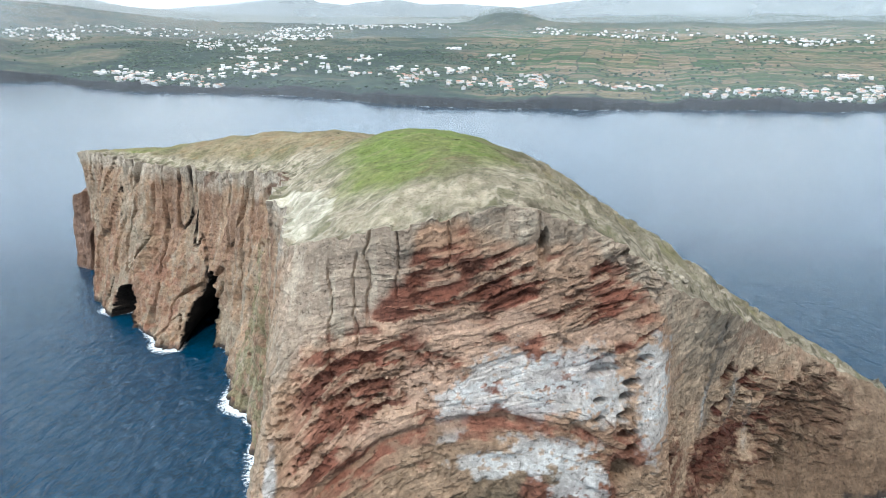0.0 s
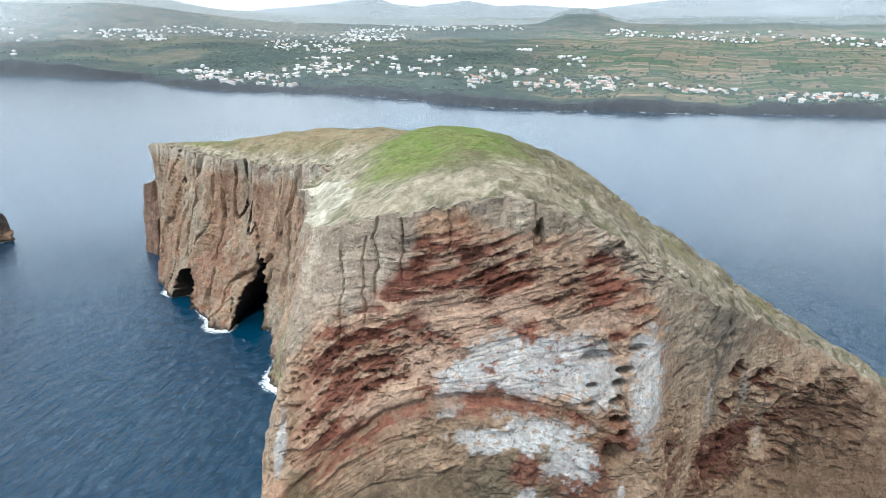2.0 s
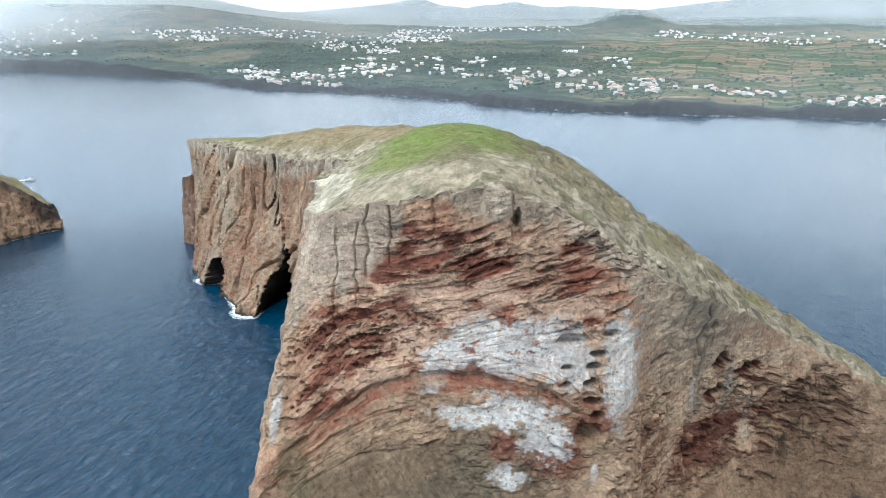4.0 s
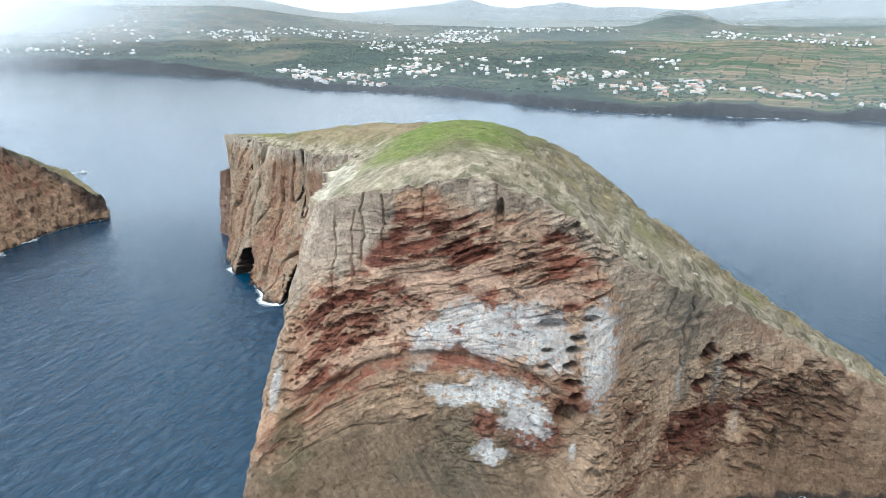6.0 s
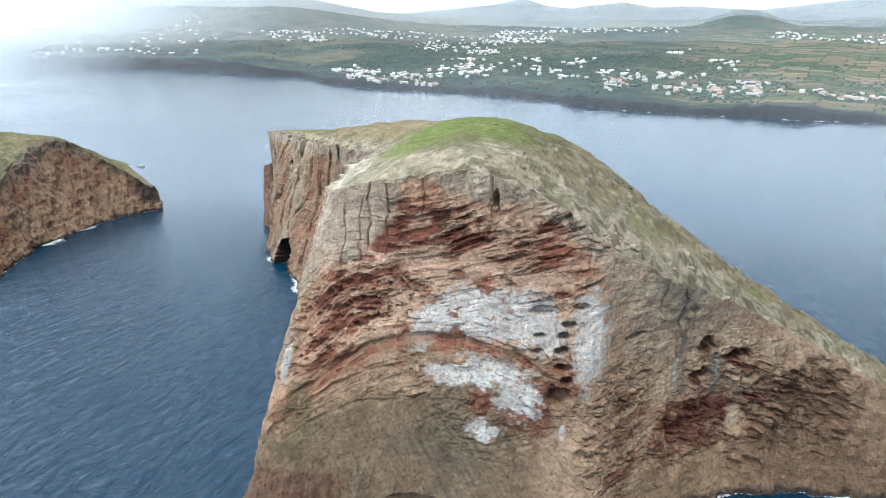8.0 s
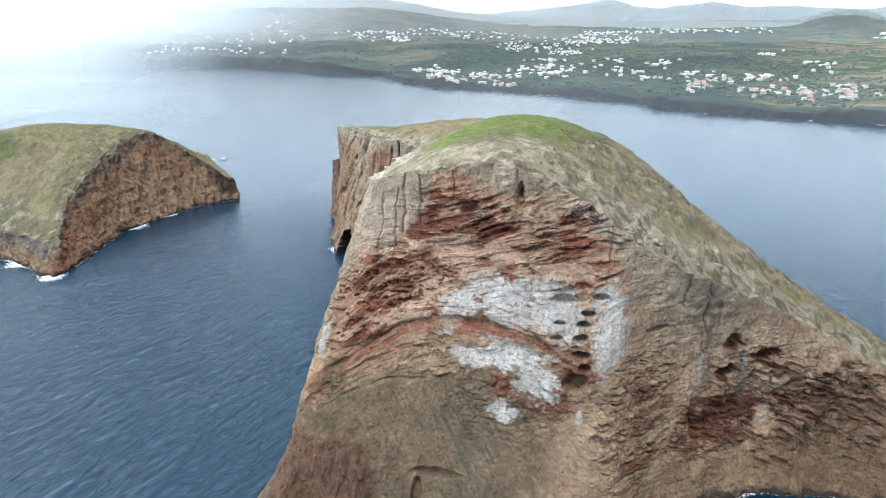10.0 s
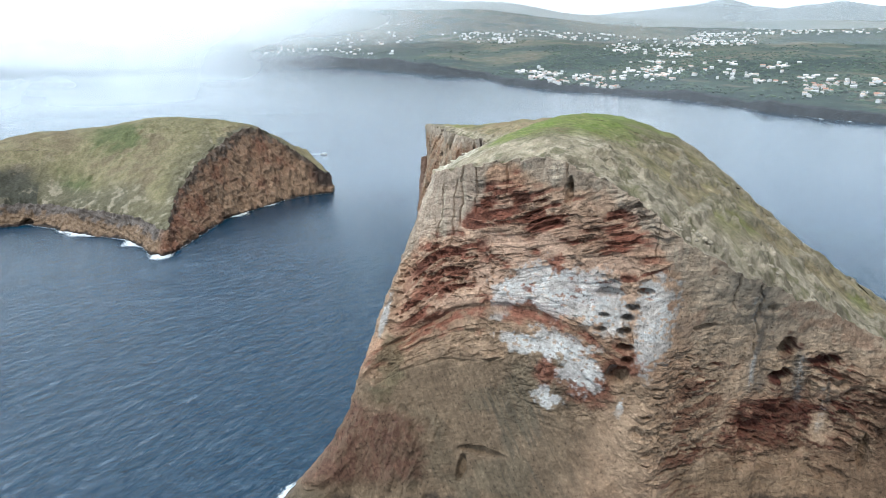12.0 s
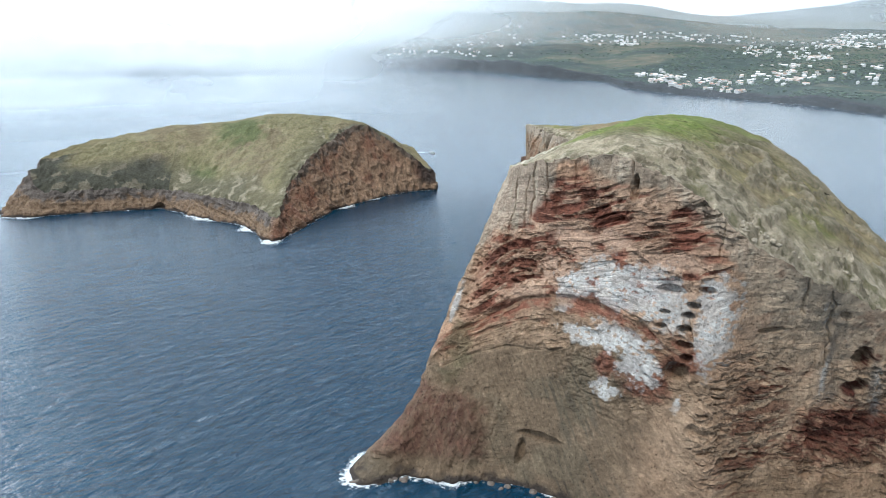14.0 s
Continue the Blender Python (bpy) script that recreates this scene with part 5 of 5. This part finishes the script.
far_roof, t, b = material("mixed_roofs")
g = t.nodes.new("ShaderNodeNewGeometry")
t.links.new(ramp(t, g.outputs["Random Per Island"], [(0.0, (0.36, 0.2, 0.14)), (0.3, (0.5, 0.4, 0.33)), (0.5, (0.56, 0.55, 0.53)), (1.0, (0.68, 0.67, 0.66))]).outputs[0], b.inputs["Base Color"])
b.inputs["Roughness"].default_value = 0.9
tagged(new("far_houses", raw_mesh("far_houses", vv, ff, LIME, False)), "scattered white house walls of far hillside villages", "houses", kind="stuff")
roofs = new("far_roofs")
me = bpy.data.meshes.new("far_roofs")
me.from_pydata(roof_v, [], [tuple(dict.fromkeys(f)) for f in roof_f])
me.materials.append(far_roof)
bpy.data.objects.remove(roofs)
tagged(new("far_roofs", me), "tiled and pale roofs of far hillside villages", "roofs", kind="stuff")

# ---- woods, hedges and garden trees on the far shore ----
def leafy(seed):
    """One small irregular crown: twenty facets."""
    bm = bmesh.new()
    bmesh.ops.create_icosphere(bm, subdivisions=1, radius=1.0)
    r = random.Random(seed)
    for v in bm.verts:
        v.co *= r.uniform(0.65, 1.25)
        v.co.z = v.co.z * 0.8 + 0.6
    bm.verts.ensure_lookup_table()
    out = np.array([v.co[:] for v in bm.verts]), np.array([[v.index for v in f.verts] for f in bm.faces])
    bm.free()
    return out


shapes = [leafy(s) for s in range(6)]
prng = np.random.RandomState(11)


def lands(turn, r):
    """Heights of many places at once."""
    shore_r = np.interp(turn, angles, coast_r)
    return land_height(turn, r, shore_r), r - shore_r


near_house = np.array([q[:2] for q in spots])[prng.randint(0, len(spots), 7000)] + prng.normal(0, 34, (7000, 2))
wt_turn, wt_k = np.radians(np.concatenate([prng.uniform(-24, 8, 5000), prng.uniform(-36, 34, 5000)])), np.concatenate([prng.uniform(0.02, 0.5, 5000), prng.uniform(0.01, 0.8, 5000) ** 1.3])
wt_shore = np.interp(wt_turn, angles, coast_r)
wt_r = wt_shore + 30 + (4800 - wt_shore) * wt_k * 0.98
woods = np.stack([wt_r * np.sin(wt_turn), wt_r * np.cos(wt_turn)], -1)
keep = fbm(woods[:, 0] / 160, woods[:, 1] / 160, 0 * wt_r, 3, 801) > np.where(np.arange(10000) < 5000, -0.1, 0.3)
trees = np.concatenate([near_house, woods[keep]])
t_turn, t_r = np.arctan2(trees[:, 0], trees[:, 1]), np.hypot(trees[:, 0], trees[:, 1])
t_z, t_in = lands(t_turn, t_r)
tv, tf, base = [], [], 0
for (x, y), z, inl in zip(trees, t_z, t_in):
    if inl < 25:
        continue
    big = prng.uniform(2.0, 5.0)
    sv, sf = shapes[prng.randint(6)]
    tv.append(sv * (big * prng.uniform(0.9, 1.6), big * prng.uniform(0.9, 1.4), big * prng.uniform(0.7, 1.1)) + (x, y, z - 0.3))
    tf.append(sf + base)
    base += len(sv)
LEAF, t, b = material("dark_foliage")
g = t.nodes.new("ShaderNodeNewGeometry")
n = noise_at(t, 0.5, 4.0, 0.7)
c = blend(t, ramp(t, g.outputs["Random Per Island"], [(0, (0.018, 0.04, 0.028)), (0.6, (0.03, 0.06, 0.034)), (1, (0.055, 0.082, 0.042))]).outputs[0], ramp(t, n.outputs["Fac"], [(0.3, (0.6, 0.6, 0.6)), (0.7, (1.3, 1.3, 1.2))]).outputs[0], 1.0, "MULTIPLY")
t.links.new(c, b.inputs["Base Color"])
b.inputs["Roughness"].default_value = 0.9
tagged(new("far_trees", raw_mesh("far_trees", np.concatenate(tv), np.concatenate(tf), LEAF, False)), "dark green garden trees and woods among the far houses", "trees", kind="stuff")

# ---- boulders at the foot of the tall islet ----
WETROCK = plain("wet_dark_rock", (0.10, 0.08, 0.065), 0.55, 1.5, 0.4)


def boulder_mesh(seed):
    bm = bmesh.new()
    bmesh.ops.create_icosphere(bm, subdivisions=2, radius=1.0)
    for v in bm.verts:
        q = v.co * 1.3 + Vector((seed * 7.1, 0, 0))
        v.co *= 1 + 0.35 * noise.noise(q) + 0.15 * noise.noise(q * 2.7)
        v.co.z *= 0.7
    me = bpy.data.meshes.new("boulder")
    bm.to_mesh(me)
    bm.free()
    me.materials.append(WETROCK)
    return me


rocks = [boulder_mesh(s) for s in range(5)]
brng = random.Random(5)
foot_line = spline([(*p, 0) for p in FOOT[9:16]], [20] * 6, False)
for i in range(34):
    if i < 14:
        k = brng.random()
        x, y, size = -38 + 16 * k + brng.uniform(-1, 1), 66 + 16 * k + brng.uniform(-1.5, 1), brng.uniform(0.5, 1.3)
    else:
        q = foot_line[brng.randrange(len(foot_line))]
        x, y, size = q[0] + brng.uniform(-1.5, 2), q[1] - brng.uniform(0.5, 3), brng.uniform(0.4, 1.3)
    o = new("boulder", brng.choice(rocks))
    o.matrix_basis = pose(x, y, -0.15 * size, brng.uniform(-20, 20), brng.uniform(-20, 20), brng.uniform(0, 360)) @ Matrix.Diagonal((size, size * brng.uniform(0.7, 1.2), size, 1))
    tagged(o, "dark wet boulder awash at the cliff foot", "boulder", "boulders at the cliff foot")

# pale blocks loosened along the rim above the side wall
DRYROCK = plain("pale_dry_rock", (0.27, 0.235, 0.18), 0.95, 1.6, 0.45)
loose = [boulder_mesh(s + 9) for s in range(4)]
for me in loose:
    me.materials[0] = DRYROCK
for i in range(26):
    k = brng.random() if i % 3 else 0.25 * brng.random()
    x, y = 42 + 24 * k, 130.5 + 16 * k * k + 2.5 * k + brng.uniform(0.8, 4.5)
    size = brng.uniform(0.35, 1.0)
    o = new("rock", brng.choice(loose))
    o.matrix_basis = pose(x, y, ground_z(x, y) - 0.25 * size, brng.uniform(-20, 20), brng.uniform(-20, 20), brng.uniform(0, 360)) @ Matrix.Diagonal((size, size * brng.uniform(0.7, 1.2), size * 0.9, 1))
    tagged(o, "pale weathered rock loose on the islet's rim", "rock", "loose rocks on the rim")

# ---- small motor boat under way beyond the low islet ----
BOAT_AT = (-438.0, 522.0)
GELCOAT = plain("white_hull", (0.8, 0.8, 0.78), 0.35, 2.0, 0.05)
boat = tagged(new("boat"), "small white motor boat trailing a wake", "boat")
bm = bmesh.new()
secs = [(-3.4, 1.2, 0.9), (-1.0, 1.3, 0.95), (1.5, 1.1, 1.05), (3.0, 0.55, 1.2), (3.8, 0.05, 1.35)]
rowsv = []
for x, w, h in secs:
    rowsv.append([bm.verts.new(p) for p in ((x, -w, h), (x, -w * 0.75, -0.1), (x, 0, -0.35), (x, w * 0.75, -0.1), (x, w, h))])
for p, q in zip(rowsv, rowsv[1:]):
    for i in range(4):
        bm.faces.new((p[i], p[i + 1], q[i + 1], q[i]))
    bm.faces.new((p[4], p[0], q[0], q[4]))
bm.faces.new(rowsv[0])
part("hull", bm, GELCOAT, boat)
bm = bmesh.new()
box(bm, -0.6, 1.2, -0.8, 0.8, 0.9, 2.2)
part("cabin", bm, GELCOAT, boat)
bm = bmesh.new()
box(bm, 0.9, 1.25, -0.7, 0.7, 1.5, 2.05)
part("windscreen", bm, GLASS_DARK, boat)
bm = bmesh.new()
box(bm, -4.0, -3.4, -0.3, 0.3, 0.1, 1.2)
part("outboard_motor", bm, GLASS_DARK, boat)
boat.matrix_basis = pose(*BOAT_AT, 0.1, 0, 0, 20)
wk = np.linspace(0, 1, 40)
half = 0.8 + 2.6 * wk
wake_pts = np.stack([np.stack([-3 - 26 * wk, s * half, 0 * wk + 0.13], -1) for s in (-1, -0.4, 0.4, 1)], 0)
ca, sa = math.cos(radians(20)), math.sin(radians(20))
wake_pts = np.stack([BOAT_AT[0] + wake_pts[..., 0] * ca - wake_pts[..., 1] * sa, BOAT_AT[1] + wake_pts[..., 0] * sa + wake_pts[..., 1] * ca, wake_pts[..., 2]], -1)
wake_a = np.repeat((0.42 * (1 - wk)[None] + np.zeros((4, 1)))[..., None], 3, -1)
tagged(new("wake", raw_mesh("wake", wake_pts, grid_faces(4, 40, False), FOAM, True, wake_a.reshape(-1, 3))), "white foaming wake behind the small boat", "wake", kind="stuff")
